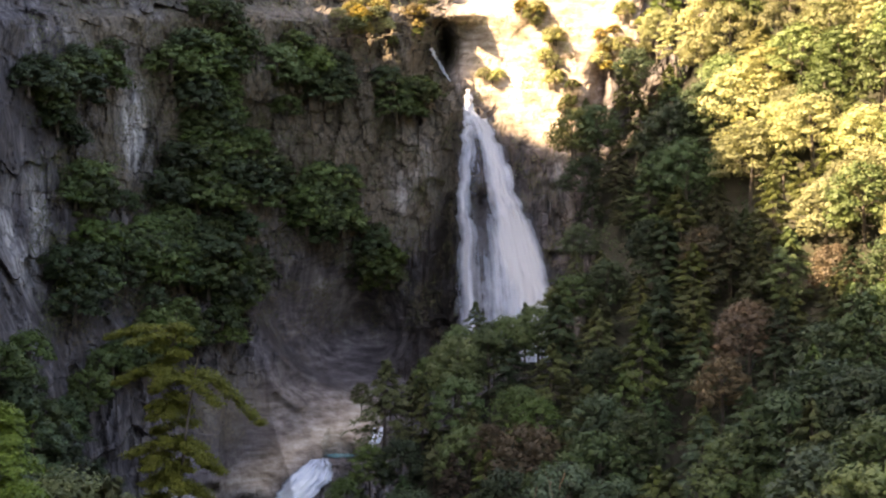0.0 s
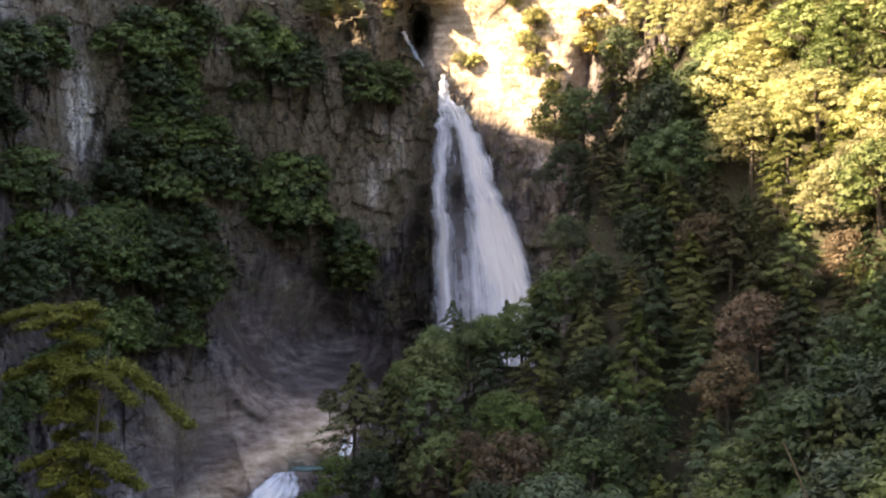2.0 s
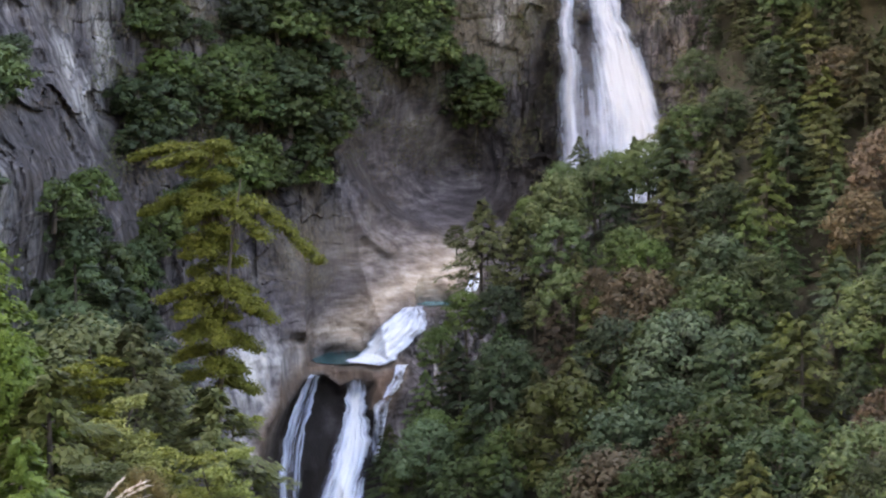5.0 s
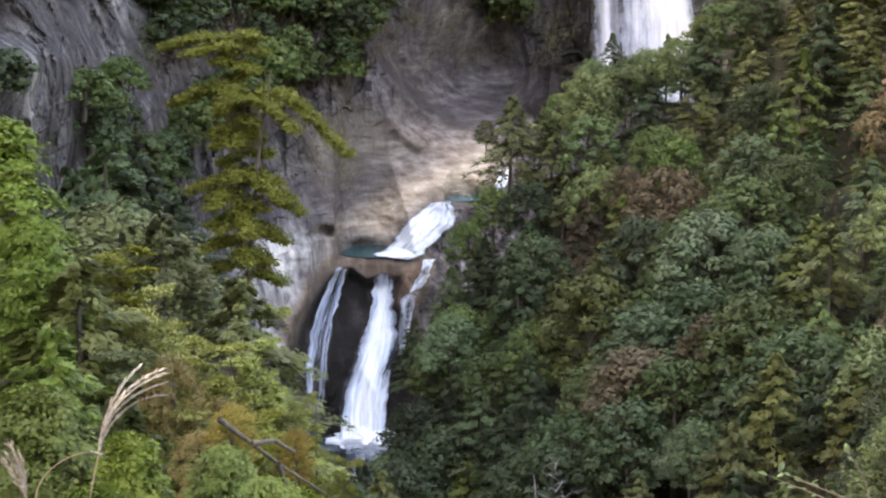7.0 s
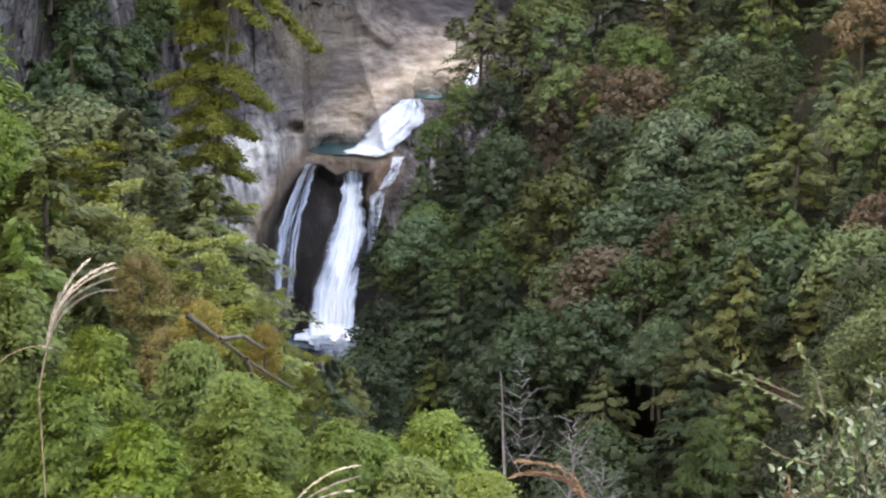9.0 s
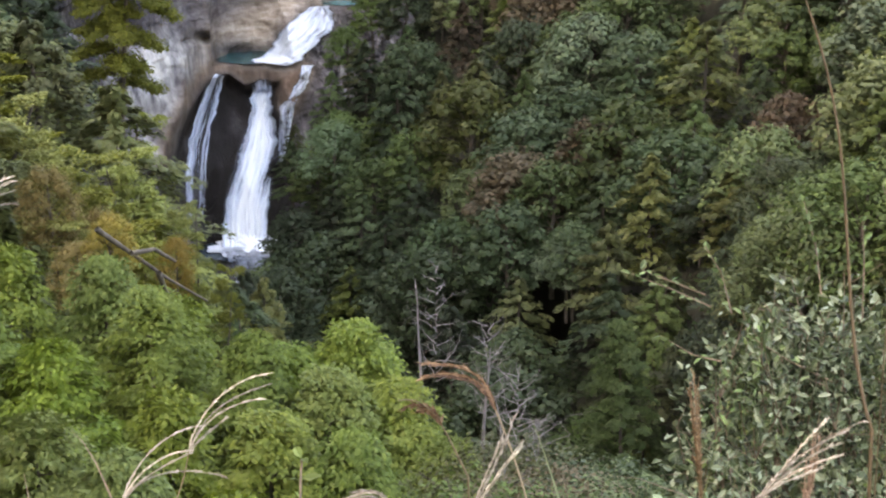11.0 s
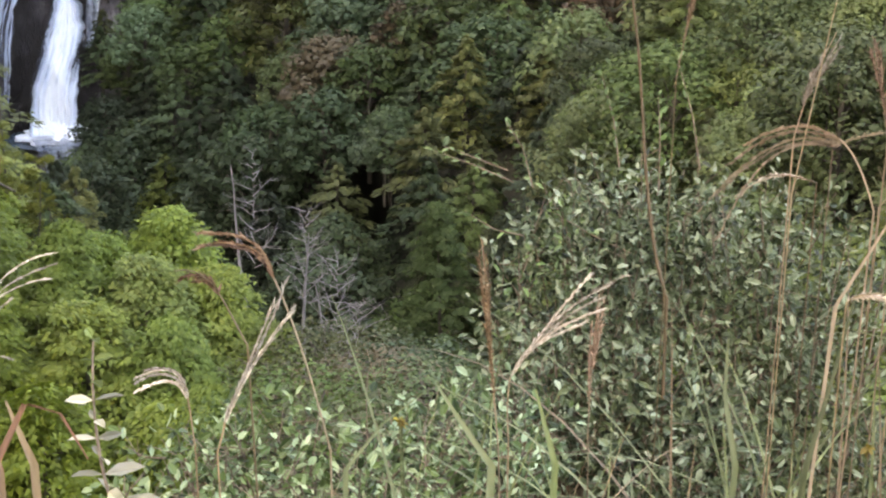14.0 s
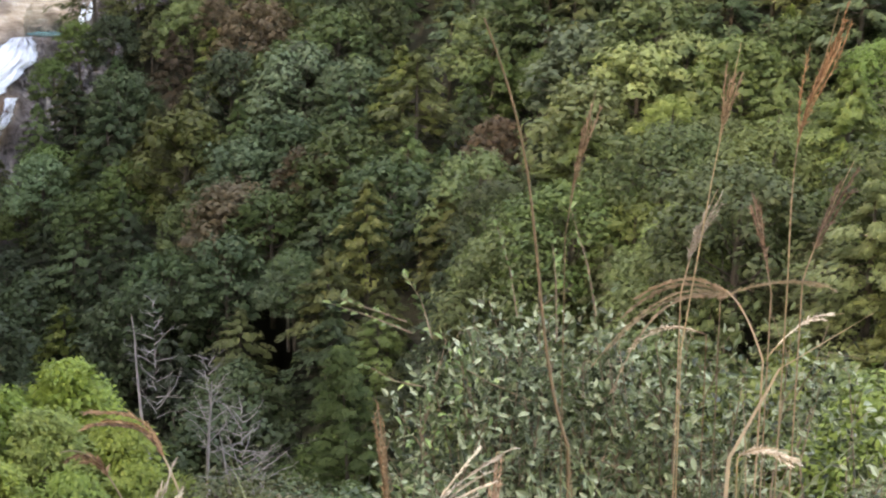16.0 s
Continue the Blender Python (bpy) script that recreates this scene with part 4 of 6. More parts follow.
def spreading_pine(rng, h):
    """An old pine with a bare upper trunk, level pads of needles and one long drooping limb.
    Limbs: height under the top, heading, reach and droop in metres."""
    tr, rr = limb((0, 0, -3), (0.0, 0.02, 1), h + 2.6, 0.24, rng, 0, 10)
    tr = [Vector((p.x * 0.3, p.y * 0.3, p.z)) for p in tr]
    trunk, cs, ns = [tube(tr, rr, 8)], [], []
    for dz, turn, reach, droop in [(0.5, 0, 1.3, 0.1), (0.6, 100, 1.1, 0.1), (0.9, 180, 3.9, 0.15), (1.1, 215, 2.6, 0.3), (1.2, 20, 1.5, 0.2), (3.3, 178, 3.5, 0.7), (3.0, 150, 2.2, 0.4), (3.2, 2, 5.7, 3.5), (3.6, 335, 3.6, 1.6),
                                   (3.5, 260, 2.0, 0.4), (5.2, 190, 1.5, 0.4), (5.3, 350, 1.2, 0.5), (5.6, 280, 1.6, 0.4), (7.3, 0, 3.3, 2.4), (7.6, 330, 3.0, 1.4), (8.2, 30, 2.7, 1.3), (8.0, 182, 2.7, 0.6),
                                   (8.6, 240, 2.4, 0.7), (9.6, 290, 2.4, 0.9), (10.0, 185, 1.7, 0.3), (10.4, 5, 2.3, 0.9), (11.2, 200, 2.2, 0.6), (11.6, 340, 1.8, 0.7), (12.6, 170, 2.4, 0.6), (13, 20, 2.2, 0.7), (13.4, 270, 2.4, 0.6)] + [(0.9 + 0.55 * k, 70 + 137 * k, 1.0 + 0.05 * k, 0.3) for k in range(22)]:
        a = radians(turn)
        path = [Vector((math.cos(a) * reach * k, math.sin(a) * reach * k, h - dz + 0.10 * reach * math.sin(math.pi * min(1, k * 1.1)) - droop * k ** 1.5)) + Vector(rng.normal(size=3)) * 0.06 for k in (0, .2, .4, .6, .8, 1)]
        trunk.append(tube(path, [0.07, 0.06, 0.05, 0.035, 0.025, 0.01], 5))
        P = np.array([tuple(p) for p in path])
        pads = max(7, int(reach * 5))
        for q in range(pads):
            s = 0.22 + 0.8 * (q + rng.uniform(0, 0.8)) / pads
            c = np.array([np.interp(s, np.linspace(0, 1, 6), P[:, i]) for i in range(3)])
            w = rng.uniform(0.42, 0.85) * (1.15 - 0.35 * s)
            c = c + np.array([-math.sin(a), math.cos(a), 0]) * rng.normal() * 0.3 * (1.2 - s) + [0, 0, rng.uniform(0.0, 0.16)]
            m = 130
            d = rng.normal(size=(m, 3))
            d /= np.linalg.norm(d, axis=1, keepdims=True)
            cs.append(c + d * rng.uniform(0.3, 1.05, (m, 1)) * [w, w, 0.45 * w])
            ns.append(d * [0.5, 0.5, 0.6] + [0, 0, 0.7] + rng.normal(size=(m, 3)) * 0.25)
    for tip in ((0.5, -0.2, h + 0.7), (1.25, -0.4, h - 0.9), (-0.9, -0.3, h + 0.1)):
        trunk.append(tube([(0, 0, h - 1.6), (tip[0] * .8, tip[1], h - 1.1), tip], [0.05, 0.035, 0.012], 4))
    return trunk, cards(np.concatenate(cs), np.concatenate(ns), 0.2, 0.11, rng, True)


def bare_tree(rng, h, w, limbs=26):
    tr, rr = limb((0, 0, -3), (0.0, 0.03, 1), h + 3, 0.15, rng, 0, 9)
    tr = [Vector((p.x * 0.3, p.y * 0.3, p.z)) for p in tr]
    trunk = [tube(tr, rr, 6)]
    for k in range(limbs):
        f = (k + rng.uniform(0, 0.7)) / limbs
        a, ln = k * 2.4 + rng.uniform(-.5, .5), w * 0.5 * (1 - 0.65 * f) * rng.uniform(0.4, 1.1)
        path, rad = limb((0, 0, h * (0.3 + 0.68 * f)), (math.cos(a), math.sin(a), 0.45), ln, 0.03, rng, -0.04)
        trunk.append(tube(path, rad, 4))
        for q in range(5):
            st = path[2 + q % 4]
            p2, r2 = limb(st, Vector((math.cos(a), math.sin(a), 0.6)) + Vector(rng.normal(size=3)) * 0.8, ln * 0.45, 0.012, rng, 0, 3)
            trunk.append(tube(p2, r2, 3))
    return trunk


rng = np.random.default_rng(7)
MADE = {}


def kind_of(species, leaf, variant):
    """The meshes of one sort of tree, made once."""
    key = (species, leaf, variant)
    if key not in MADE:
        if (species, variant) not in MADE:
            if species == "broad":
                MADE[species, variant] = broadleaf(rng, 9.0, 6.6 + variant * 0.4)
            elif species == "scrub":
                MADE[species, variant] = broadleaf(rng, 3.0, 3.4, 34, 150, 0.085, 0.5)
            elif species == "leafy":
                MADE[species, variant] = broadleaf(rng, 9.0, 6.4 + variant * 0.4, 42, 250, 0.21)
            elif species == "fir":
                MADE[species, variant] = fir(rng, 10.0, 6.4 + variant * 0.4)
            elif species == "near_fir":
                MADE[species, variant] = fir(rng, 10.0, 6.4 + variant * 0.4, 72, 125, 0.22)
            elif species == "shrub":
                MADE[species, variant] = broadleaf(rng, 4.0, 4.6, 24, 80, 0.36, 0.0)
            elif species == "cypress":
                MADE[species, variant] = cypress(rng, 11.0, 5.6 + 0.4 * variant)
            elif species == "pine":
                MADE[species, variant] = pine(rng, 15.0, 8.5)
        trunk, crown = MADE[species, variant]
        names = {"broad": ("broadleaf_tree", "tree in the gorge forest"), "leafy": ("leafy_tree", "tree low on the gorge side"), "scrub": ("scrub_bush", "scrub bush on the bank below the viewpoint"), "fir": ("fir_tree", "layered conifer in the gorge forest"),
                 "near_fir": ("fir_tree", "layered conifer low on the gorge side"), "shrub": ("shrub", "shrub clinging to the rock ledges"), "cypress": ("cypress_tree", "dense cypress below the viewpoint"),
                 "pine": ("pine_tree", "pine with tiered boughs above the falls")}
        tone = {"deep": "dark green", "green": "mid-green leafy", "olive": "olive-green", "rust": "rust-brown autumn", "blue": "grey-green leafy",
                "gold": "yellow autumn", "fresh": "bright green", "lush": "light green", "pale": "sunlit-toned yellow-green", "pine": "yellowish green", "dry": "dry brown"}[leaf]
        MADE[key] = tree_thing(names[species][0], tone + " " + names[species][1], trunk, crown, LEAF[leaf], species + " trees")
        MADE[key]["first"] = 1
    return MADE[key]


def plant(species, leaf, foot, height, spread=1.0, turn=None):
    """Sets a tree of that height with its foot at the point."""
    full = {"broad": 9.0, "leafy": 9.0, "scrub": 3.0, "fir": 10.0, "near_fir": 10.0, "shrub": 4.0, "cypress": 11.0, "pine": 15.0}[species]
    ob = kind_of(species, leaf, int(rng.integers(0, 3 if species != "pine" else 4)))
    s = height / full
    m = Matrix.LocRotScale(foot, Euler((rng.normal() * 0.03, rng.normal() * 0.03, rng.uniform(0, 6.28) if turn is None else turn)), None)
    if ob.get("first"):
        del ob["first"]
        got = ob
        got.matrix_basis = m
    else:
        got = copy_thing(ob, m)
    got.scale = (s * spread, s * spread, s)
    return got


# Forest on the far slope: crowns spaced over what the slope shows, colour in drifts.
RUST_SPOTS = [(10.5, -5.2), (4.1, -14.2), (0.3, -9.9), (-0.9, -10.4), (7.2, 2.6), (10.3, 0.6), (11.9, -3.6), (2.0, -15.8), (2.2, -8.9), (17, -8)]
PALE_SPOTS = [(3.9, -12.0), (7.4, -7.6), (3.8, -18.2), (4.8, -17.6), (12.5, -14), (14.5, -12.5), (17, -13), (5.6, -22.5), (16, -10)]
OLIVE_SPOTS = [(8.6, -11.2), (9.2, -12.5), (-0.5, -12.7), (0.6, -12.6), (13, -1.5), (15, -2.5), (-4.2, -5.9), (-2.6, -6.2), (10.5, -16)]


# Crowns that stand out: where, how wide (in thousandths of the distance, times 2.6), sort and leaf.
CROWNS = [
    (4.44, -10.49, 165, "broad", "blue"), (7.36, -7.72, 115, "broad", "green"), (1.01, -7.85, 75, "broad", "rust"), (-0.22, -13.31, 195, "broad", "olive"),
    (8.83, -11.28, 200, "fir", "olive"), (4.5, -14.04, 130, "broad", "rust"), (-5.71, -14.01, 110, "broad", "blue"), (-2.69, -11.16, 130, "broad", "deep"),
    (-0.45, -4.61, 110, "broad", "lush"), (7.4, -4.33, 150, "fir", "lush"), (-0.6, -9.61, 110, "fir", "rust"), (1.31, -17.8, 170, "broad", "deep"),
    (-3.49, -6.14, 150, "fir", "olive"), (3.99, -17.91, 120, "broad", "deep"),
]
CROWNS_LOW = [
    (13.82, -9.9, 110, "leafy", "green"), (18.86, -11.61, 120, "leafy", "lush"), (20.07, -14.56, 130, "leafy", "lush"), (22.88, -10.73, 150, "fir", "lush"),
    (17.26, -14.09, 150, "fir", "olive"), (3.74, -18.15, 110, "leafy", "blue"), (10.89, -11.29, 90, "fir", "deep"), (13.43, -13.61, 140, "fir", "deep"),
    (16.48, -8.51, 90, "leafy", "green"), (24.81, -15.26, 170, "leafy", "green"), (4.45, -10.32, 150, "broad", "blue"),
]


def near_spot(spots, az, el, reach):
    return any(math.hypot(az - a, el - e) < reach for a, e in spots)


def forest():
    taken = []
    tries = 0
    for az, el, w, sp, leaf in CROWNS + CROWNS_LOW:
        r = float(SLOPE_FORM(az, el - 1.2)) - 8
        wide = w / 2614 * r
        h = wide * (1.25 if sp != "fir" else 1.35)
        foot = D(az, el, r) - Vector((0, 0, h * 0.58))
        taken.append(foot)
        plant("near_fir" if sp == "fir" and r < 122 else sp, leaf, foot, h, wide / (h * (0.73 if sp != "fir" else 0.66)) * 0.95)
    while tries < 40000 and len(taken) < 600:
        tries += 1
        el = rng.uniform(-29, 14)
        az = rng.uniform(-9.5, 30)
        if az < slope_edge(el) + 0.75:
            continue
        r = float(SLOPE_FORM(az, el))
        h = rng.uniform(7.5, 12.5) * (0.8 if az < slope_edge(el) + 2 else 1)
        low = el - math.degrees(0.62 * h / r)
        if (bell(az, el, 8.9, -11, 0.55, 4) > 0.5 and rng.random() < 0.85) or bell(az, el, 3.5, -22.8, 1.9, 3.6) > 0.4:
            continue
        foot = D(az, low, float(SLOPE_FORM(az, low)) - 0.5)
        gap = 5.6 if r > 130 else 4.7
        if any((foot - q).length < gap for q in taken):
            continue
        if any(math.hypot(az - a, el - e) < 0.46 * w / 45.6 * 0.85 + 0.25 and el < e + 0.1 * w / 45.6 for a, e, w, _, _ in CROWNS + CROWNS_LOW):
            continue
        taken.append(foot)
        drift = 0.6 * noise.noise(foot / 16) + 0.36 * rng.normal()
        if near_spot(RUST_SPOTS, az, el, 0.55):
            sp, leaf = "broad", "rust"
        elif near_spot(PALE_SPOTS, az, el, 0.9):
            sp, leaf = "broad", "blue"
        elif near_spot(OLIVE_SPOTS, az, el, 1.0):
            sp, leaf = "fir", "olive"
        # Above the sun line: leaf colours lightened to carry the sunlight.
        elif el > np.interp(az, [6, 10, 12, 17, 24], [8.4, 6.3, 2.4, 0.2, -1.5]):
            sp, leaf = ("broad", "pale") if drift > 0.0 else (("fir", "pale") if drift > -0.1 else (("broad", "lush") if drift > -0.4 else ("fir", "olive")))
        elif az > 11 and el < -8:
            sp, leaf = ("broad", "lush") if drift > 0.1 else (("fir", "lush") if drift > -0.05 else (("broad", "green") if drift > -0.35 else ("fir", "olive")))
        # Upper slope below the sun line: shade deepened by darker leaf colours.
        elif az > 5 and el > -8 and drift > -0.3:
            sp, leaf = ("fir", "olive") if drift > 0.32 else ("broad" if rng.random() < 0.5 else "fir", "deep")
        elif drift > 0.35:
            sp, leaf = "broad", "green"
        elif drift > 0.05:
            sp, leaf = "fir", "deep"
        elif drift > -0.18:
            sp, leaf = "broad" if rng.random() < 0.6 else "fir", "deep"
        elif drift > -0.5:
            sp, leaf = "fir", "olive"
        else:
            sp, leaf = "fir", "green"
        if leaf != "rust" and r > 135 and rng.random() < 0.025:
            leaf = "rust" if sp == "broad" else "olive"
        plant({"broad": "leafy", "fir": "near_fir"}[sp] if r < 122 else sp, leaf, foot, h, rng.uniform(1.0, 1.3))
    # the row of crowns before the foot of the upper fall
    for az, top, h, sp, leaf in [(-0.2, -2.9, 8, "broad", "green"), (0.45, -2.0, 9, "fir", "green"), (1.2, -2.75, 8, "broad", "deep"), (1.8, -2.5, 8, "broad", "green"), (2.5, -2.0, 9, "fir", "green"), (3.2, -2.6, 8, "broad", "green"), (-0.9, -3.6, 8, "fir", "lush"), (0.3, -3.6, 8, "broad", "green"), (-0.4, -4.4, 8, "broad", "lush"),
                                 (3.9, -1.2, 8, "broad", "olive"), (4.1, -2.7, 8, "fir", "olive"), (-1.6, -4.2, 8, "broad", "green"), (-1.9, -4.9, 7, "fir", "deep"), (-4.4, -5.3, 4.5, "broad", "olive"), (-3.2, -5.6, 5, "broad", "olive"),
                                 (4.5, 6.0, 10, "broad", "olive"), (5.6, 6.2, 10, "broad", "deep")]:
        plant(sp, leaf, D(az, top, float(SLOPE_FORM(az, top - 1.6)) - 4) - Vector((0, 0, h)), h, 1.0)


forest()


def undergrowth():
    """Low leafy growth all over the forest floor, and ferny scrub in the gaps."""
    cs, ns = [], []
    for k in range(3000):
        el = rng.uniform(-31, 13)
        left = float(slope_edge(el + 2.2)) + 1.2
        az = rng.uniform(left, 31)
        if bell(az, el, 3.5, -22.4, 1.9, 3.0) > 0.3 or bell(az, el, 8.9, -11, 0.6, 3.5) > 0.5:
            continue
        c = D(az, el, float(SLOPE_FORM(az, el)) - rng.uniform(0.2, 2.2))
        cs.append(np.array(c) + rng.normal(size=(14, 3)) * 0.75)
        ns.append(np.array([0, -0.35, 0.8]) + rng.normal(size=(14, 3)) * 0.4)
    v, f = cards(np.concatenate(cs), np.concatenate(ns), 0.5, 0.36, rng)
    tagged(new("undergrowth", mesh_of("undergrowth", v, f, LEAF["deep"])), "dark green undergrowth covering the steep forest floor", "undergrowth", kind="stuff")


undergrowth()


# Trees and shrubs on the cliff ledges, in drifts.
CLIFF_DRIFTS = [
    (-11.8, 0.2, 2.4, 1.7, 58), (-13.6, 0.6, 1.5, 1.2, 10), (-9.8, -1.5, 1.3, 1.2, 18), (-5.8, 2.2, 1.6, 1.5, 30), (-3.5, -0.4, 0.7, 0.7, 12),
    (-10.4, 4.2, 1.3, 2.2, 34), (-10.4, 7.8, 1.5, 1.8, 24), (-2.5, 6.6, 0.8, 0.9, 9), (-6.4, 7.4, 1.2, 0.8, 16), (-15.6, 7.6, 1.2, 1.3, 12),
    (-8.6, 3.6, 0.8, 1.4, 12), (-12.0, -3.0, 1.2, 0.9, 14), (-17.8, -6.5, 1.8, 2.2, 22), (-21.5, 1, 1.5, 3, 9), (-15, -4.5, 1.2, 1.0, 8), (-15.6, 2.6, 0.6, 1.4, 8), (-17.2, 6.5, 1.0, 1.6, 10), (-16.2, -0.6, 0.9, 1.2, 10)]


def cliff_growth():
    for a0, e0, sa, se, n in CLIFF_DRIFTS:
        for k in range(n):
            az, el = a0 + rng.normal() * sa * 0.55, e0 + rng.normal() * se * 0.55
            h = rng.uniform(3.2, 6.5)
            r = float(cliff_depth(az, el))
            low = el - math.degrees(0.55 * h / r)
            d = noise.noise(Vector((az, el, 3)))
            plant("shrub", "deep" if d < -0.12 else "green", D(az, low, float(cliff_depth(az, low)) - 1.0), h, rng.uniform(1.0, 1.4))


cliff_growth()
# Shrubs on the sunlit rim; the pale ones have sunlight in their leaf colour.
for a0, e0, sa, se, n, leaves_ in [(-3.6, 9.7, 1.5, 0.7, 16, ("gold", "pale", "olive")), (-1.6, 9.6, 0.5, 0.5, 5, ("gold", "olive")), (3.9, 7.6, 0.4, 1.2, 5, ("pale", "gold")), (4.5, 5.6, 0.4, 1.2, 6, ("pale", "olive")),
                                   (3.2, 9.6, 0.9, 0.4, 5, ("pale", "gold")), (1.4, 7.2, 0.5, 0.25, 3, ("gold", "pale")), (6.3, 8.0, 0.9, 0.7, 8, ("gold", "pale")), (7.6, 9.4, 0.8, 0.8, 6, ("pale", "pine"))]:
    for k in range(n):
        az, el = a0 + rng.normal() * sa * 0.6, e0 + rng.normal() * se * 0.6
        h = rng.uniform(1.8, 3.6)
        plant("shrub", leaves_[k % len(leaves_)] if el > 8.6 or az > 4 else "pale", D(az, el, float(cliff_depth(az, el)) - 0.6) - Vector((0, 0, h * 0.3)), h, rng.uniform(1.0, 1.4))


def tufts(name, label, leaf, n, place, size, tall):
    """Uncounted low growth: blades and sprays over a stretch of rock."""
    cs, ns = [], []
    k = 0
    while k < n:
        az, el, keep = place()
        p = noise.noise(Vector((az * 0.9, el * 0.9, 9)))
        if keep and p > -0.05:
            c = D(az, el, float(cliff_depth(az, el)) - rng.uniform(0.3, 1.6))
            m = 9
            cs.append(np.array(c) + rng.normal(size=(m, 3)) * tall)
            ns.append(np.array([0, -0.6, 0.6]) + rng.normal(size=(m, 3)) * 0.5)
        k += 1
    v, f = cards(np.concatenate(cs), np.concatenate(ns), size, size * 0.4, rng)
    tagged(new(name, mesh_of(name, v, f, LEAF[leaf])), label, "undergrowth", kind="stuff")


tufts("ledge_grass", "dry brown grass and scrub on the rock ledges", "dry", 6500,
      lambda: (rng.uniform(-17, 4.6), rng.uniform(-3.5, 10), True), 0.36, 0.45)
tufts("ledge_moss", "olive scrub growing over the cliff", "olive", 4500,
      lambda: (rng.uniform(-18, 4.6), rng.uniform(-3.0, 11), True), 0.34, 0.5)

# Left bank: pines in front of the basin, cypresses below the viewpoint.
for sp, az, top, r, h, leaf, w in [
        ("fir", -16.8, -8.6, 70, 12, "olive", 1.2), ("broad", -19.3, -8.0, 74, 12, "olive", 1.2), ("pine", -13.6, -12.2, 66, 10, "pine", 1.0),
        ("cypress", -22.8, -4.6, 62, 14, "fresh", 1.1), ("fir", -14.9, -11.2, 64, 11, "olive", 1.3), ("pine", -17.3, -11.4, 60, 11, "pine", 1.3), ("fir", -20.6, -10.2, 58, 12, "olive", 1.3),
        ("pine", -13.6, -13.6, 58, 10, "pine", 1.05), ("pine", -15.8, -13.4, 56, 10, "pine", 1.4), ("pine", -18.6, -13.4, 55, 10, "olive", 1.4), ("fir", -12.9, -15.4, 58, 9, "pine", 1.2)]:
    plant({"broad": "leafy", "fir": "near_fir"}.get(sp, sp) if r < 122 else sp, leaf, D(az, top, r) - Vector((0, 0, h)), h, w)
for sp, az, top, r, h, leaf, w in [
        ("fir", -21.7, -12.6, 52, 11, "fresh", 1.2), ("pine", -12.2, -17.4, 56, 9, "pine", 0.9), ("pine", -13.8, -16.2, 52, 9, "pine", 1.4), ("pine", -16.5, -15.6, 50, 9, "pine", 1.4),
        ("broad", -15.1, -15.6, 53, 4, "gold", 0.6), ("broad", -16.8, -14.0, 50, 4, "gold", 0.7), ("broad", -16.0, -16.9, 46, 3, "gold", 0.8), ("broad", -12.2, -16.9, 50, 3, "gold", 0.6), ("broad", -14.6, -15.9, 46, 3, "gold", 0.8), ("fir", -9.6, -19.0, 58, 8, "deep", 1.1), ("pine", -11.7, -15.9, 57, 9, "pine", 0.65), ("pine", -10.7, -18.0, 55, 8, "pine", 0.6), ("fir", -8.7, -18.7, 90, 8, "pine", 0.9), ("fir", -19.4, -15.4, 48, 10, "olive", 1.2), ("fir", -19.2, -5.6, 112, 15, "deep", 1.2), ("fir", -17.6, -6.4, 115, 14, "deep", 1.1), ("fir", -16.4, -8.0, 110, 12, "deep", 1.2), ("fir", -20.6, -6.8, 105, 14, "deep", 1.1)]:
    plant({"broad": "leafy", "fir": "near_fir"}.get(sp, sp) if r < 122 else sp, leaf, D(az, top, r) - Vector((0, 0, h)), h, w)
for sp, az, top, r, h, leaf, w in [
        ("cypress", -21.8, -8.6, 60, 12, "fresh", 1.1), ("fir", -8.0, -19.2, 150, 9, "deep", 1.1), ("fir", -10.6, -18.6, 120, 9, "olive", 1.1), ("fir", -7.2, -18.4, 152, 9, "deep", 1.0),
        ("fir", -9.8, -21.6, 120, 9, "deep", 1.1), ("fir", -9.5, -18.45, 118, 9, "deep", 1.3), ("broad", -8.2, -18.5, 128, 9, "deep", 1.1), ("fir", -10.9, -17.9, 112, 9, "olive", 1.2), ("cypress", 6.3, -20.2, 95, 13, "green", 0.85), ("broad", -7.0, -21.4, 130, 9, "green", 1.1), ("fir", -5.4, -22.6, 118, 9, "deep", 1.1), ("broad", -8.4, -23.2, 115, 9, "deep", 1.1),
        ("broad", -3.8, -22.4, 108, 9, "deep", 1.1), ("pine", -18.8, -9.6, 66, 11, "pine", 1.4)]:
    plant({"broad": "leafy", "fir": "near_fir"}.get(sp, sp) if r < 122 else sp, leaf, D(az, top, r) - Vector((0, 0, h)), h, w)
old_pine = tree_thing("pine_tree", "old yellowish green pine with level pads and one long drooping limb", *spreading_pine(rng, 18.0), LEAF["old"], "pine trees")
old_pine.matrix_basis = Matrix.Translation(D(-14.0, -1.75, 78) - Vector((0, 0, 18)))
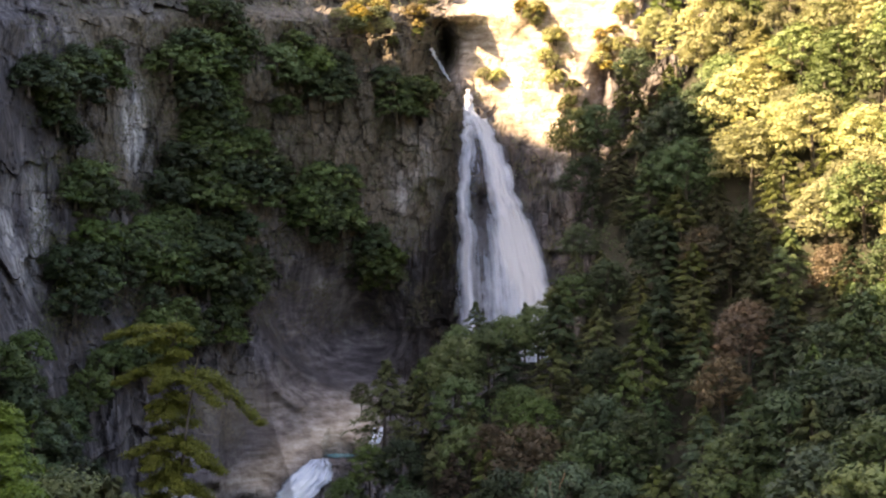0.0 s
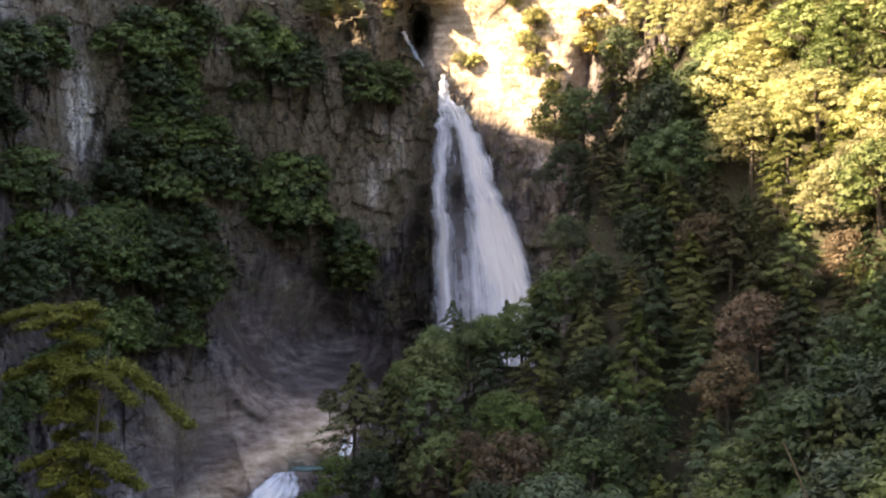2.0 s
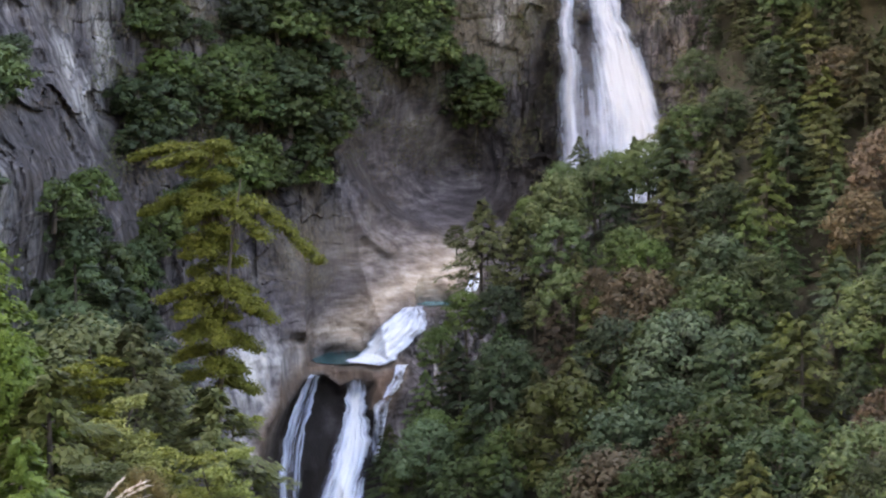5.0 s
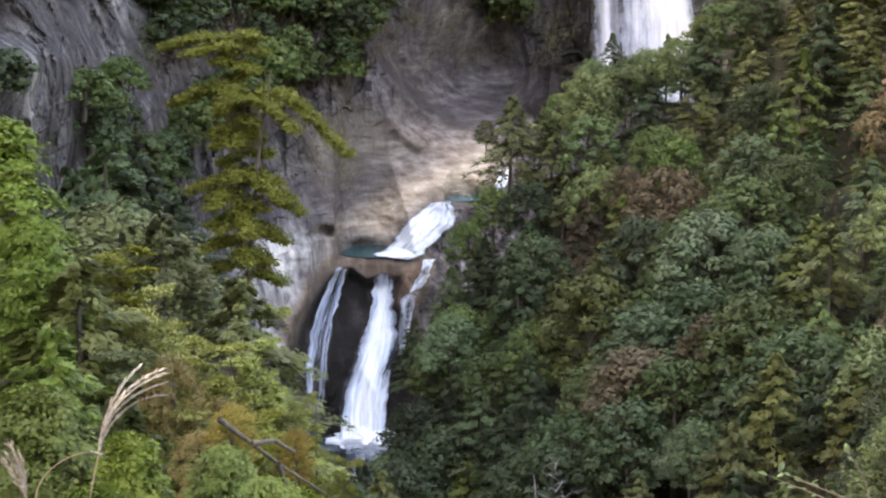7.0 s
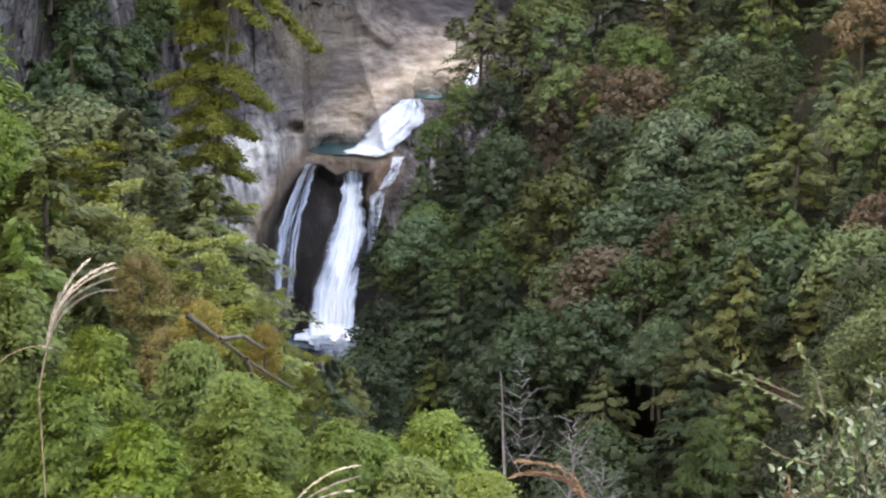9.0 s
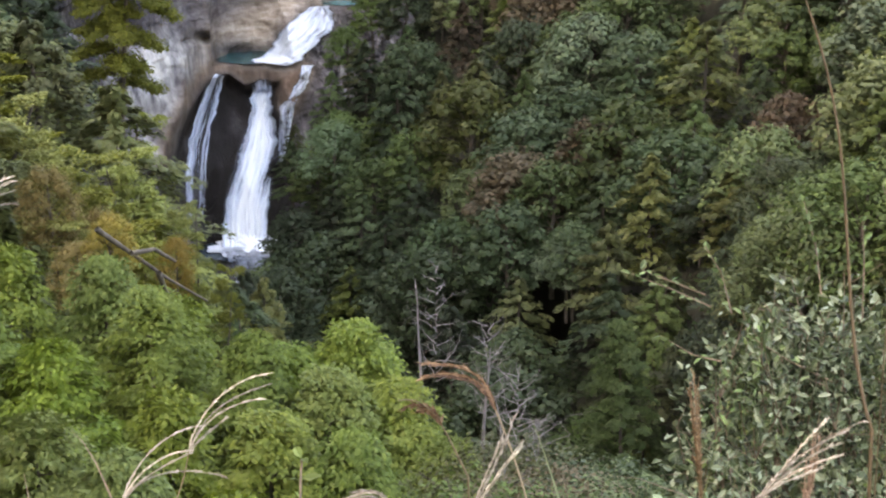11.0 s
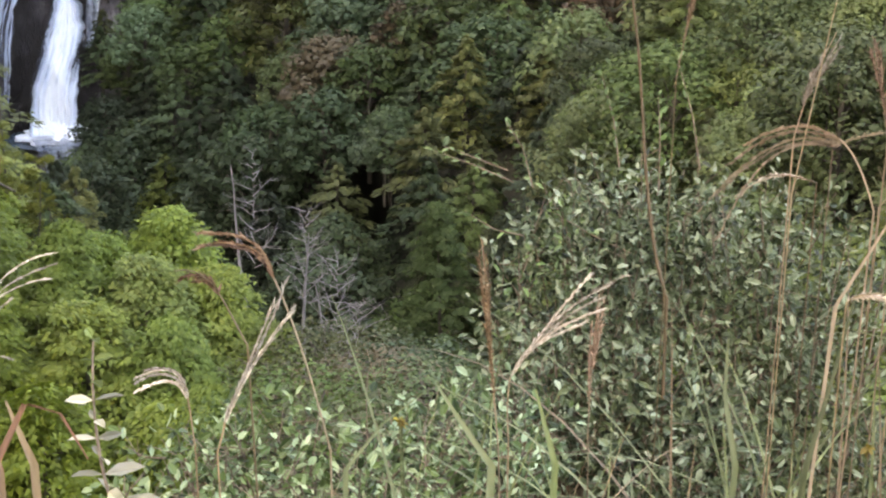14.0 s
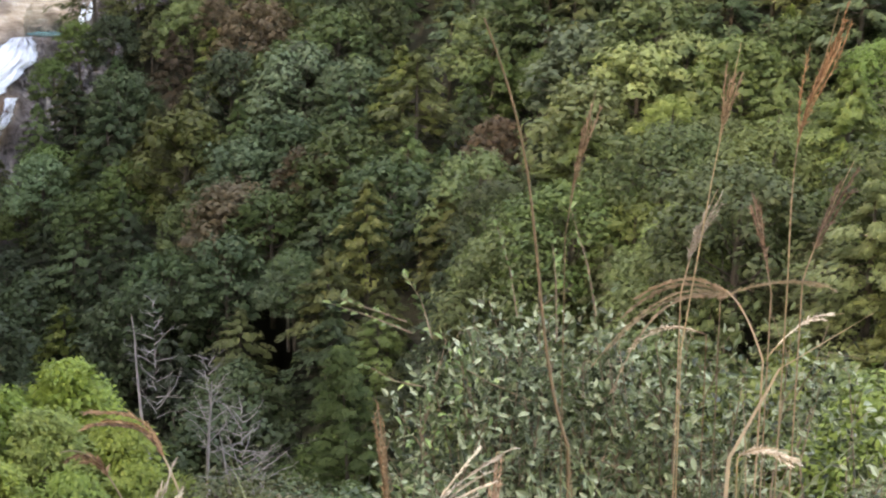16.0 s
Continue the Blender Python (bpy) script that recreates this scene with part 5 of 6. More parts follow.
for az, top, r, h in [(-15.1, -17.2, 42, 9), (-11.9, -19.0, 41, 9), (-8.4, -20.9, 40, 9), (-4.7, -20.1, 40, 9), (-18.4, -16.6, 42, 10), (-22, -14.5, 44, 11),
                      (-13.4, -18.6, 38, 8), (-9.9, -20.6, 37, 8), (-6.3, -22.0, 37, 8), (-3.2, -22.6, 38, 8), (-16.8, -20.4, 33, 8), (-20.4, -18.5, 34, 9),
                      (-12.6, -22.6, 31, 8), (-8.6, -23.8, 31, 8), (-5.0, -24.2, 31, 8), (-1.6, -25.0, 33, 7), (-15.2, -24.6, 28, 8), (-10.6, -26.6, 26, 8), (-6.4, -27.4, 26, 8), (-3, -27, 28, 7), (-18.6, -23, 29, 8)]:
    plant("cypress", "fresh", D(az, top, r) - Vector((0, 0, h)), h, rng.uniform(1.0, 1.25))

for az, top, r, h, leaf in [(1.6, -25.2, 30, 3, "olive"), (3.4, -26.4, 26, 3, "rust"), (5.4, -25.9, 28, 3, "deep"), (0.2, -27, 24, 3, "green"), (7.0, -26.6, 24, 3, "green"), (2.4, -28, 20, 2.6, "olive")]:
    foot = D(az, top, r)
    plant("scrub", leaf, foot - Vector((0, 0, h)), h, 1.2)
fallen = new("dead_branch")
tagged(fallen, "bare dark dead branch leaning among the pines", "branch")
pieces = []
for pts in ([(-15.2, -16.6), (-13.9, -17.6), (-12.6, -18.6), (-11.0, -19.6)], [(-13.9, -17.6), (-13.0, -17.5), (-12.2, -18.0)], [(-12.9, -18.4), (-12.6, -19.2), (-11.8, -19.9)]):
    pieces.append(tube([D(a, e, 45 + 0.8 * i) for i, (a, e) in enumerate(pts)], [0.09 - 0.02 * i for i in range(len(pts))], 6))
part("limb", mesh_of("limb", *merge(pieces), BARK, True), fallen)

# Bare trees at the bottom of the gorge.
for az, top, r, h, w in [(-1.65, -18.3, 70, 9, 4.5), (0.5, -20.6, 68, 7, 5), (1.8, -22.6, 66, 6, 6), (2.6, -24.4, 62, 5, 5)]:
    tr = bare_tree(rng, h, w)
    ob = new("bare_tree")
    tagged(ob, "leafless pale grey tree standing in the gorge", "tree", "bare trees")
    part("trunk", mesh_of("trunk", *merge(tr), DEAD_BARK, True), ob)
    ob.matrix_basis = Matrix.Translation(D(az, top, r) - Vector((0, 0, h)))


# ---- near growth at the edge of the viewpoint ----
def leaves(points, headings, length, width, rng):
    """Real leaves with a folded midrib: six corners and four faces each."""
    c = np.asarray(points, float)
    t = np.asarray(headings, float)
    t /= np.linalg.norm(t, axis=1, keepdims=True) + 1e-9
    nn = rng.normal(size=c.shape) * 0.7 + [0, -0.25, 0.8]
    nn -= (nn * t).sum(1, keepdims=True) * t
    nn /= np.linalg.norm(nn, axis=1, keepdims=True) + 1e-9
    b = np.cross(nn, t)
    L = (length * rng.uniform(0.55, 1.25, len(c)))[:, None]
    W = L * width / length * rng.uniform(0.85, 1.15, (len(c), 1))
    v = np.stack([c, c + t * L * .38 + b * W * .5 + nn * W * .16, c + t * L * .75 + b * W * .38 + nn * W * .1, c + t * L - nn * L * .1,
                  c + t * L * .75 - b * W * .38 + nn * W * .1, c + t * L * .38 - b * W * .5 + nn * W * .16], 1).reshape(-1, 3)
    o = np.arange(len(c))[:, None] * 6
    f = np.concatenate([o + [0, 1, 2, 3], o + [0, 3, 4, 5]])
    return v, f


def bush(name, label, lumps, n_leaves, leaf_len, stems, singles=0, leaf="bush"):
    """A shrub of stems and leaves: lumps are (az, el, r, half width, half height, half depth)."""
    root = new(name)
    tagged(root, label, "shrub", "shrubs at the viewpoint")
    wood, cs, hs = [], [], []
    per = n_leaves // len(lumps)
    for az, el, r, wx, wz, wy in lumps:
        c = D(az, el, r)
        foot = Vector((c.x, c.y, ground_height(c.x, c.y) - 0.1))
        for k in range(stems):
            d = Vector(rng.normal(size=3))
            d.normalize()
            tip = c + Vector((d.x * wx, d.y * wy, abs(d.z) * wz * 1.02 if rng.random() < .75 else d.z * wz)) * rng.uniform(0.8, 1.04)
            mid = foot.lerp(tip, 0.55) + Vector(rng.normal(size=3)) * 0.12
            path = [foot, foot.lerp(mid, 0.5) + Vector(rng.normal(size=3)) * 0.05, mid, mid.lerp(tip, 0.55) + Vector(rng.normal(size=3)) * 0.05, tip]
            wood.append(tube(path, [0.011, 0.008, 0.006, 0.004, 0.002], 4))
            m = max(4, per // stems)
            s = rng.uniform(0.42, 1.02, m) ** 0.6
            P = np.array([tuple(p) for p in path])
            pos = np.stack([np.interp(s, [0, .25, .5, .75, 1], P[:, i]) for i in range(3)], -1)
            side = rng.normal(size=(m, 3)) * 0.05
            cs.append(pos + side)
            hs.append(side * 8 + np.array((tip - mid).normalized()) * 0.4 + rng.normal(size=(m, 3)) * 1.1)
            for q in range(5):
                a = pos[int(rng.integers(0, m))]
                wood.append(tube([a, a + rng.normal(size=3) * 0.07 + [0, 0, 0.04]], [0.0025, 0.0012], 3))
    part("branch_frame", mesh_of("branch_frame", *merge(wood), TWIG, True), root)
    cs, hs = np.concatenate(cs), np.concatenate(hs)
    v, f = leaves(cs[singles:], hs[singles:], leaf_len, leaf_len * 0.48, rng)
    part("foliage", mesh_of("foliage", v, f, LEAF[leaf]), root, kind="stuff")
    if singles:
        v, f = leaves([(0, 0, 0)] * 5, [(1, 0, 0)] * 5, leaf_len, leaf_len * 0.48, rng)
        shapes = [mesh_of("leaf", v[k * 6:k * 6 + 6], [(0, 1, 2, 3), (0, 3, 4, 5)], LEAF[leaf]) for k in range(5)]
        for k in range(singles):
            ob = part("leaf", shapes[k % 5], root)
            ob.matrix_basis = Matrix.Translation(Vector(cs[k])) @ Vector(hs[k]).to_track_quat("X", "Z").to_matrix().to_4x4()
    return root


def shoot(points, r, n_leaf, length):
    """A long twig of the bush that stands clear of it, with its leaves."""
    path = [D(a, e, r) for a, e in points]
    P = np.array([tuple(p) for p in path])
    s = np.linspace(0.1, 1, n_leaf)
    k = np.linspace(0, 1, len(P))
    pos = np.stack([np.interp(s, k, P[:, i]) for i in range(3)], -1)
    d = P[-1] - P[0]
    return tube(path, [0.004] + [0.003] * (len(path) - 2) + [0.0015], 4), (pos, d / np.linalg.norm(d) + rng.normal(size=(n_leaf, 3)) * 0.6)


main_bush = bush("silverberry_bush", "dense grey-green leathery-leaved bush at the edge of the viewpoint",
                 [(12.1, -24.0, 6.4, .42, .58, .5), (14.6, -23.6, 6.5, .58, .66, .5), (18.8, -23.8, 6.4, .6, .66, .5), (23.6, -24.0, 6.3, .6, .64, .5), (12.6, -29.5, 5.9, .55, .5, .45),
                  (17.5, -30, 5.9, .6, .5, .45), (23, -30.5, 5.8, .6, .5, .45)], 18000, 0.047, 30, 280)
SHOOTS = [[(9.03, -19.51), (7.4, -18.92), (5.73, -18.4)],
          [(8.79, -19.07), (7.16, -18.55), (6.12, -18.23)],
          [(9.85, -19.71), (9.35, -18.19), (8.64, -17.21)],
          [(13.3, -18.72), (12.95, -16.98), (12.35, -15.25)],
          [(14.96, -19.52), (14.82, -17.34), (14.61, -15.86)],
          [(16.52, -18.56), (16.06, -16.62), (15.26, -14.47)],
          [(9.55, -21.57), (8.37, -21.38), (7.07, -20.73)],
          [(14.03, -21.96), (12.36, -21.38), (10.69, -20.56)]]
wood, pos, hd = [], [], []
for pts in SHOOTS:
    w, (p, h) = shoot(pts, 6.0, 9, 0.04)
    wood.append(w)
    pos.append(p)
    hd.append(h)
for w, p, h in zip(wood, pos, hd):
    twig = part("shoot", mesh_of("shoot", *w, TWIG, True), main_bush)
    for k in range(len(p)):
        part("leaf", mesh_of("leaf", *leaves(p[k:k + 1], h[k:k + 1], 0.042, 0.02, rng), LEAF["bush"]), twig)

bush("low_shrub", "low grey-green leafy shrub on the bank edge", [(3.0, -31.2, 5.0, .42, .25, .4), (-1.5, -31.6, 5.0, .40, .24, .4), (-5.0, -32.3, 5.0, .3, .22, .4)], 2600, 0.045, 26)
bush("low_shrub", "low leafy shrub under tall grass on the bank", [(7.8, -30.8, 5.2, .4, .30, .4)], 1300, 0.045, 26)


def arc(points, r, n=14):
    """A smooth line through (az, el) places r metres off."""
    P = np.array([tuple(D(a, e, r)) for a, e in points])
    k = np.linspace(0, 1, len(P))
    c = [np.polyfit(k, P[:, i], min(len(P) - 1, 4)) for i in range(3)]
    s = np.linspace(0, 1, n)
    return [Vector([float(np.polyval(c[i], q)) for i in range(3)]) for q in s]


def plume_grass(name, label, points, r, head, mat, strands=11, spread=0.022, stem_r=0.0017, stem_mat=None):
    """A grass stem with a feathery head over the last part of its length."""
    root = new(name)
    tagged(root, label, "grass", "plume grasses")
    path = arc(points, r, 22)
    base = path[0]
    foot = Vector((base.x * 1.02 + 0.02, base.y, ground_height(base.x, base.y) - 0.05))
    if foot.z < base.z - 0.1:
        path = [foot, foot.lerp(base, 0.5) + Vector((0.01, 0.01, 0.05))] + path
    k0 = int(len(path) * (1 - head))
    part("stem", mesh_of("stem", *tube(path, [stem_r * (1 - 0.55 * i / len(path)) for i in range(len(path))], 5), stem_mat or STRAW, True), root)
    hair = []
    tail = path[k0:]
    n = len(tail)
    for s in range(strands):
        off = Vector(rng.normal(size=3)) * spread
        start = int(rng.integers(0, max(1, int(n * 0.4))))
        end = int(rng.integers(int(n * 0.75), n + 1))
        line = []
        for i in range(start, end):
            q = (i - start) / max(1, n - 1 - start)
            line.append(tail[i] + off * q ** 0.8 + Vector((0, 0, -0.012 * q * q)))
        if len(line) > 2:
            hair.append(tube(line, [0.0011 * (1 - 0.6 * i / len(line)) + 0.0004 for i in range(len(line))], 4))
            for p, q in zip(line[1:], line[:-1]):
                for w in range(8):
                    g = q.lerp(p, rng.random())
                    d = (p - q).normalized() * 0.010 + Vector(rng.normal(size=3)) * 0.0045
                    side = Vector(rng.normal(size=3)) * 0.0011
                    hair.append(([g - side, g + side, g + d], [(0, 1, 2)]))
    part("plume", mesh_of("plume", *merge(hair), mat), root)
    return root


def plume_fan(label, stem, arcs, r, mat, hair_=1.0):
    """A grass stem whose head opens into separate arching strands, each set with fine hairs."""
    root = new("plume_grass")
    tagged(root, label, "grass", "plume grasses")
    path = arc(stem, r, 14)
    foot = Vector((path[0].x * 1.02 + 0.01, path[0].y, ground_height(path[0].x, path[0].y) - 0.05))
    if foot.z < path[0].z - 0.1:
        path = [foot, foot.lerp(path[0], 0.5) + Vector((0.005, 0.01, 0.02))] + path
    thin = r / 3.0 * hair_
    part("stem", mesh_of("stem", *tube(path, [0.0016 * thin] * len(path), 5), STRAW, True), root)
    for pts in arcs:
        line = arc(pts, r, 16)
        pieces = [tube(line, [0.0013 * thin * (1 - 0.5 * i / 16) for i in range(16)], 4)]
        for p, q in zip(line[1:], line[:-1]):
            for w in range(12):
                c = q.lerp(p, rng.random())
                d = (p - q).normalized() * 0.011 * thin + Vector(rng.normal(size=3)) * 0.0024 * thin
                side = Vector(rng.normal(size=3)) * 0.0013 * thin
                pieces.append(([c - side, c + side, c + d], [(0, 1, 2)]))
        part("strand", mesh_of("strand", *merge(pieces), mat), root)
    return root


PALE = "pale feathery seed plume on a thin dry grass stem"
RED = "reddish-brown seed plume on a thin dry grass stem"
BROWN = "dark red-brown seed head on a stiff grass stem"
GRASSES = [
    (PALE, [(-2.03, -25.98), (-2.91, -24.37), (-3.77, -23.28), (-4.99, -23.02)], 2.1, 0.55, RED_PLUME, 3, 0.008)]
GRASSES_BESIDE = [
    (BROWN, [(8.94, -29.96), (8.46, -26.51), (8.16, -24.34), (7.84, -21.98)], 3.0, 0.85, RED_PLUME, 8, 0.01),
    (BROWN, [(12.83, -29.17), (12.77, -27.05), (12.86, -25.33), (13.03, -22.9)], 3.0, 0.75, RED_PLUME, 6, 0.01)]
GRASSES_TALL = [
    (BROWN, [(15.26, -15.24), (15.55, -13.04), (15.84, -11.39), (16.17, -9.49)], 3.2, 0.75, RED_PLUME, 7, 0.012),
    (BROWN, [(20.22, -19.21), (20.94, -12.44), (21.24, -10.05), (21.6, -7.37)], 2.9, 0.5, RED_PLUME, 8, 0.014),
    (BROWN, [(24.14, -15.84), (24.04, -11.03), (24.45, -8.78), (25.06, -5.93)], 2.9, 0.6, RED_PLUME, 8, 0.014),
    (BROWN, [(24.71, -16.24), (25.09, -14.71), (25.62, -13.06), (26.17, -11.52)], 3.0, 0.7, RED_PLUME, 5, 0.014),
    (BROWN, [(23.56, -16.78), (23.05, -14.89), (22.45, -13.0)], 3.0, 0.75, RED_PLUME, 5, 0.01),
    (PALE, [(20.03, -17.08), (20.3, -15.65), (20.61, -14.48), (21.15, -12.99)], 3.0, 0.7, PLUME, 4, 0.012)]
GRASSES_ARCHED = [
    (PALE, [(21.12, -18.64), (20.21, -18.5), (19.19, -18.58), (18.21, -19.15)], 3.4, 0.8, PLUME, 2, 0.012),
    (PALE, [(21.56, -17.26), (22.73, -16.69), (24.23, -16.31), (25.75, -16.35)], 3.4, 0.8, STRAW, 3, 0.012),
    (PALE, [(23.6, -19.27), (24.62, -18.05), (25.44, -17.54), (26.39, -17.33)], 3.4, 0.8, PLUME, 2, 0.006),
    (RED, [(22.89, -23.0), (23.42, -22.62), (24.31, -22.46), (25.45, -22.62)], 2.6, 0.9, PLUME, 3, 0.008),
    (PALE, [(-24.87, -18.18), (-24.97, -17.52), (-25.12, -16.78), (-25.41, -16.1)], 2.8, 0.85, PLUME, 5, 0.012),
    (PALE, [(-24.37, -18.28), (-23.94, -17.46), (-22.95, -16.89), (-21.56, -16.85)], 3.0, 0.15, PLUME, 1, 0.004)]
for lab, pts, r, head, mat, strands, spread in GRASSES + GRASSES_BESIDE + GRASSES_TALL + GRASSES_ARCHED:
    plume_grass("plume_grass", lab, pts, r, head, mat, strands, spread)
plume_grass("tall_reed", "single tall reddish reed stem above the bush", [(15.67, -23.57), (14.51, -19.51), (13.85, -15.16), (13.05, -11.25), (11.57, -7.23)], 5.5, .06, STRAW, 2, .004, .008, STRAW)
plume_fan(PALE, [(-16.16, -27.42), (-16.09, -26.79), (-15.99, -26.34)], [[(-15.99, -26.34), (-15.42, -25.35), (-14.28, -24.34), (-12.55, -23.84)],
          [(-15.96, -26.34), (-15.33, -25.57), (-14.34, -24.97), (-13.05, -24.74)],
          [(-15.89, -26.31), (-15.23, -25.73), (-14.14, -25.21), (-13.06, -24.82)],
          [(-15.84, -26.29), (-15.0, -25.69), (-13.59, -25.48), (-11.75, -25.82)]], 3.2, PLUME, 0.85)
plume_fan(PALE, [(-14.38, -27.52), (-13.6, -26.11), (-13.17, -24.77)], [[(-13.17, -24.77), (-12.53, -23.54), (-11.29, -22.5), (-9.64, -22.03)],
          [(-13.14, -24.73), (-12.38, -23.66), (-11.28, -22.93), (-9.74, -22.45)],
          [(-13.09, -24.69), (-12.39, -23.81), (-11.3, -23.21), (-10.01, -22.98)],
          [(-13.05, -24.69), (-12.42, -24.19), (-11.52, -23.62)]], 3.2, PLUME, 0.85)
plume_fan(PALE, [(9.36, -29.54), (9.24, -28.25), (9.3, -27.12)], [[(9.3, -27.12), (10.58, -25.35), (12.16, -23.95), (13.92, -22.89)],
          [(9.3, -27.12), (10.24, -25.81), (11.24, -24.44), (12.44, -22.99)],
          [(9.34, -27.05), (10.36, -25.76), (11.61, -24.64), (13.0, -23.83)],
          [(9.34, -27.01), (10.48, -25.69), (11.75, -24.85), (13.13, -24.25)],
          [(9.39, -26.94), (10.37, -25.85), (11.3, -25.31), (12.34, -24.81)],
          [(9.32, -27.1), (10.35, -25.59), (11.71, -24.3), (13.29, -23.32)]], 1.75, PLUME, 1.1)
plume_fan(PALE, [(-3.45, -29.98), (-3.25, -29.45), (-3.09, -28.88)], [[(-3.09, -28.88), (-2.26, -27.28), (-1.2, -25.43), (-0.38, -23.6)],
          [(-3.09, -28.88), (-2.38, -27.45), (-1.49, -25.64), (-0.87, -24.35)],
          [(-3.04, -28.82), (-2.01, -27.03), (-0.97, -25.72), (-0.04, -24.54)],
          [(-3.04, -28.86), (-2.11, -27.2), (-1.14, -25.87), (-0.28, -24.91)]], 1.8, PLUME, 1.3)
plume_fan(RED, [(1.5, -30.1), (0.28, -26.22), (-0.86, -23.42)], [[(-0.86, -23.42), (-1.44, -22.27), (-2.42, -21.75), (-4.0, -21.61)],
          [(-0.91, -23.37), (-1.61, -22.38), (-2.67, -22.03), (-3.85, -22.14)],
          [(-0.95, -23.29), (-1.61, -22.49), (-2.43, -22.17), (-3.49, -22.06)]], 2.1, RED_PLUME, 1.4)
plume_fan(PALE, [(-4.41, -29.68), (-4.53, -28.6), (-4.64, -27.85)], [[(-4.64, -27.85), (-4.93, -27.04), (-5.58, -26.73), (-6.7, -26.94)],
          [(-4.66, -27.83), (-4.99, -27.17), (-5.71, -26.89), (-6.71, -27.11)],
          [(-4.69, -27.85), (-5.09, -27.29), (-5.72, -27.17), (-6.73, -27.45)],
          [(-4.66, -27.81), (-4.84, -27.13), (-5.34, -26.74), (-6.24, -26.69)]], 3.2, PLUME, 1.1)
plume_fan(PALE, [(-22.35, -18.48), (-22.13, -17.63), (-21.86, -16.72)], [[(-21.86, -16.72), (-21.49, -15.6), (-20.69, -14.61), (-19.26, -13.9)],
          [(-21.86, -16.72), (-21.45, -15.71), (-20.6, -14.93), (-19.28, -14.45)],
          [(-21.81, -16.62), (-21.28, -15.72), (-20.39, -15.09), (-19.26, -14.91)],
          [(-21.88, -16.78), (-21.48, -15.5), (-21.01, -14.58), (-20.22, -13.79)],
          [(-21.93, -16.82), (-21.73, -16.0), (-21.53, -15.49), (-21.35, -15.02)],
          [(-21.86, -16.72), (-21.49, -15.64), (-20.63, -14.72), (-19.26, -14.07)]], 3.0, PLUME, 1.0)
plume_fan(RED, [(23.44, -19.46), (22.61, -17.82), (21.76, -16.92)], [[(21.76, -16.92), (20.96, -16.66), (19.84, -16.66), (18.27, -17.45)],
          [(21.76, -16.99), (20.74, -16.79), (19.41, -17.0), (17.8, -18.2)],
          [(21.81, -17.07), (20.76, -17.0), (19.12, -17.56), (16.66, -20.12)],
          [(21.84, -17.07), (20.77, -17.11), (19.24, -17.66), (17.2, -19.55)],
          [(21.84, -17.13), (20.56, -17.24), (19.05, -18.11), (17.53, -21.05)]], 3.4, STRAW, 1.3)


def blade(base, tip, rise, width, n=9):
    """One arching grass blade: a folded ribbon."""
    verts, faces = [], []
    d = tip - base
    side = Vector((d.y, -d.x, 0.2)).normalized()
    for i in range(n):
        s = i / (n - 1)
        p = base + d * s + Vector((0, 0, rise * 4 * s * (1 - s)))
        w = width * (1 - s ** 2.5) * 0.5 + 0.0005
        verts += [p - side * w, p + Vector((0, 0, -w * 0.5)), p + side * w]
    for i in range(n - 1):
        a = i * 3
        faces += [(a, a + 1, a + 4, a + 3), (a + 1, a + 2, a + 5, a + 4)]
    return verts, faces


def grass_clump(az, el, r, n, spread, length, mat, label):
    """A tussock of arching blades rooted in the bank."""
    root = new("grass_clump")
    tagged(root, label, "grass", "grass clumps")
    c = D(az, el, r)
    c.z = ground_height(c.x, c.y) - 0.05
    out = []
    for k in range(n):
        b = c + Vector((rng.normal() * spread, rng.normal() * spread, 0))
        L = length * rng.uniform(0.55, 1.15)
        a = rng.uniform(0, 6.28)
        lean = rng.uniform(0.25, 0.9)
        tip = b + Vector((math.cos(a) * L * lean, math.sin(a) * L * lean, L * math.sqrt(1 - lean ** 2)))
        out.append(blade(b, tip, L * lean * 0.22, rng.uniform(0.005, 0.011)))
    for v, f in out[:26]:
        part("blade", mesh_of("blade", v, f, mat, True), root)
    if out[26:]:
        part("tussock", mesh_of("tussock", *merge(out[26:]), mat, True), root, kind="stuff")


for az, el, r, n, sp, ln, mat, lab in [
        (9, -33, 3.6, 12, .16, .95, BLADE, "tussock of long green grass blades"), (13, -33, 3.6, 12, .18, 1.0, BLADE, "tussock of long green grass blades"),
        (18, -33, 3.5, 12, .2, 1.1, BLADE, "tussock of long green grass blades"), (23, -33, 3.4, 28, .22, 1.25, BLADE, "tall tussock of arching green grass blades"),
        (26.5, -31, 3.3, 30, .2, 1.4, BLADE, "tall tussock of arching green grass blades"), (25, -32, 3.6, 12, .25, 1.3, STRAW, "tussock of dry straw-coloured grass"),
        (20, -33, 3.6, 7, .2, 1.1, STRAW, "tussock of dry straw-coloured grass"), (4, -34, 3.8, 20, .25, .95, BLADE, "tussock of long green grass blades"),
        (-1, -34, 3.8, 9, .25, .85, STRAW, "tussock of dry straw-coloured grass"), (-12, -33, 3.3, 12, .22, 1.15, STRAW, "tussock of dry straw-coloured grass"),
        (-16, -32, 3.2, 12, .22, 1.1, STRAW, "tussock of dry straw-coloured grass"), (6.5, -34, 3.4, 7, .2, .95, STRAW, "tussock of dry straw-coloured grass")]:
    grass_clump(az, el, r, n, sp, ln, mat, lab)


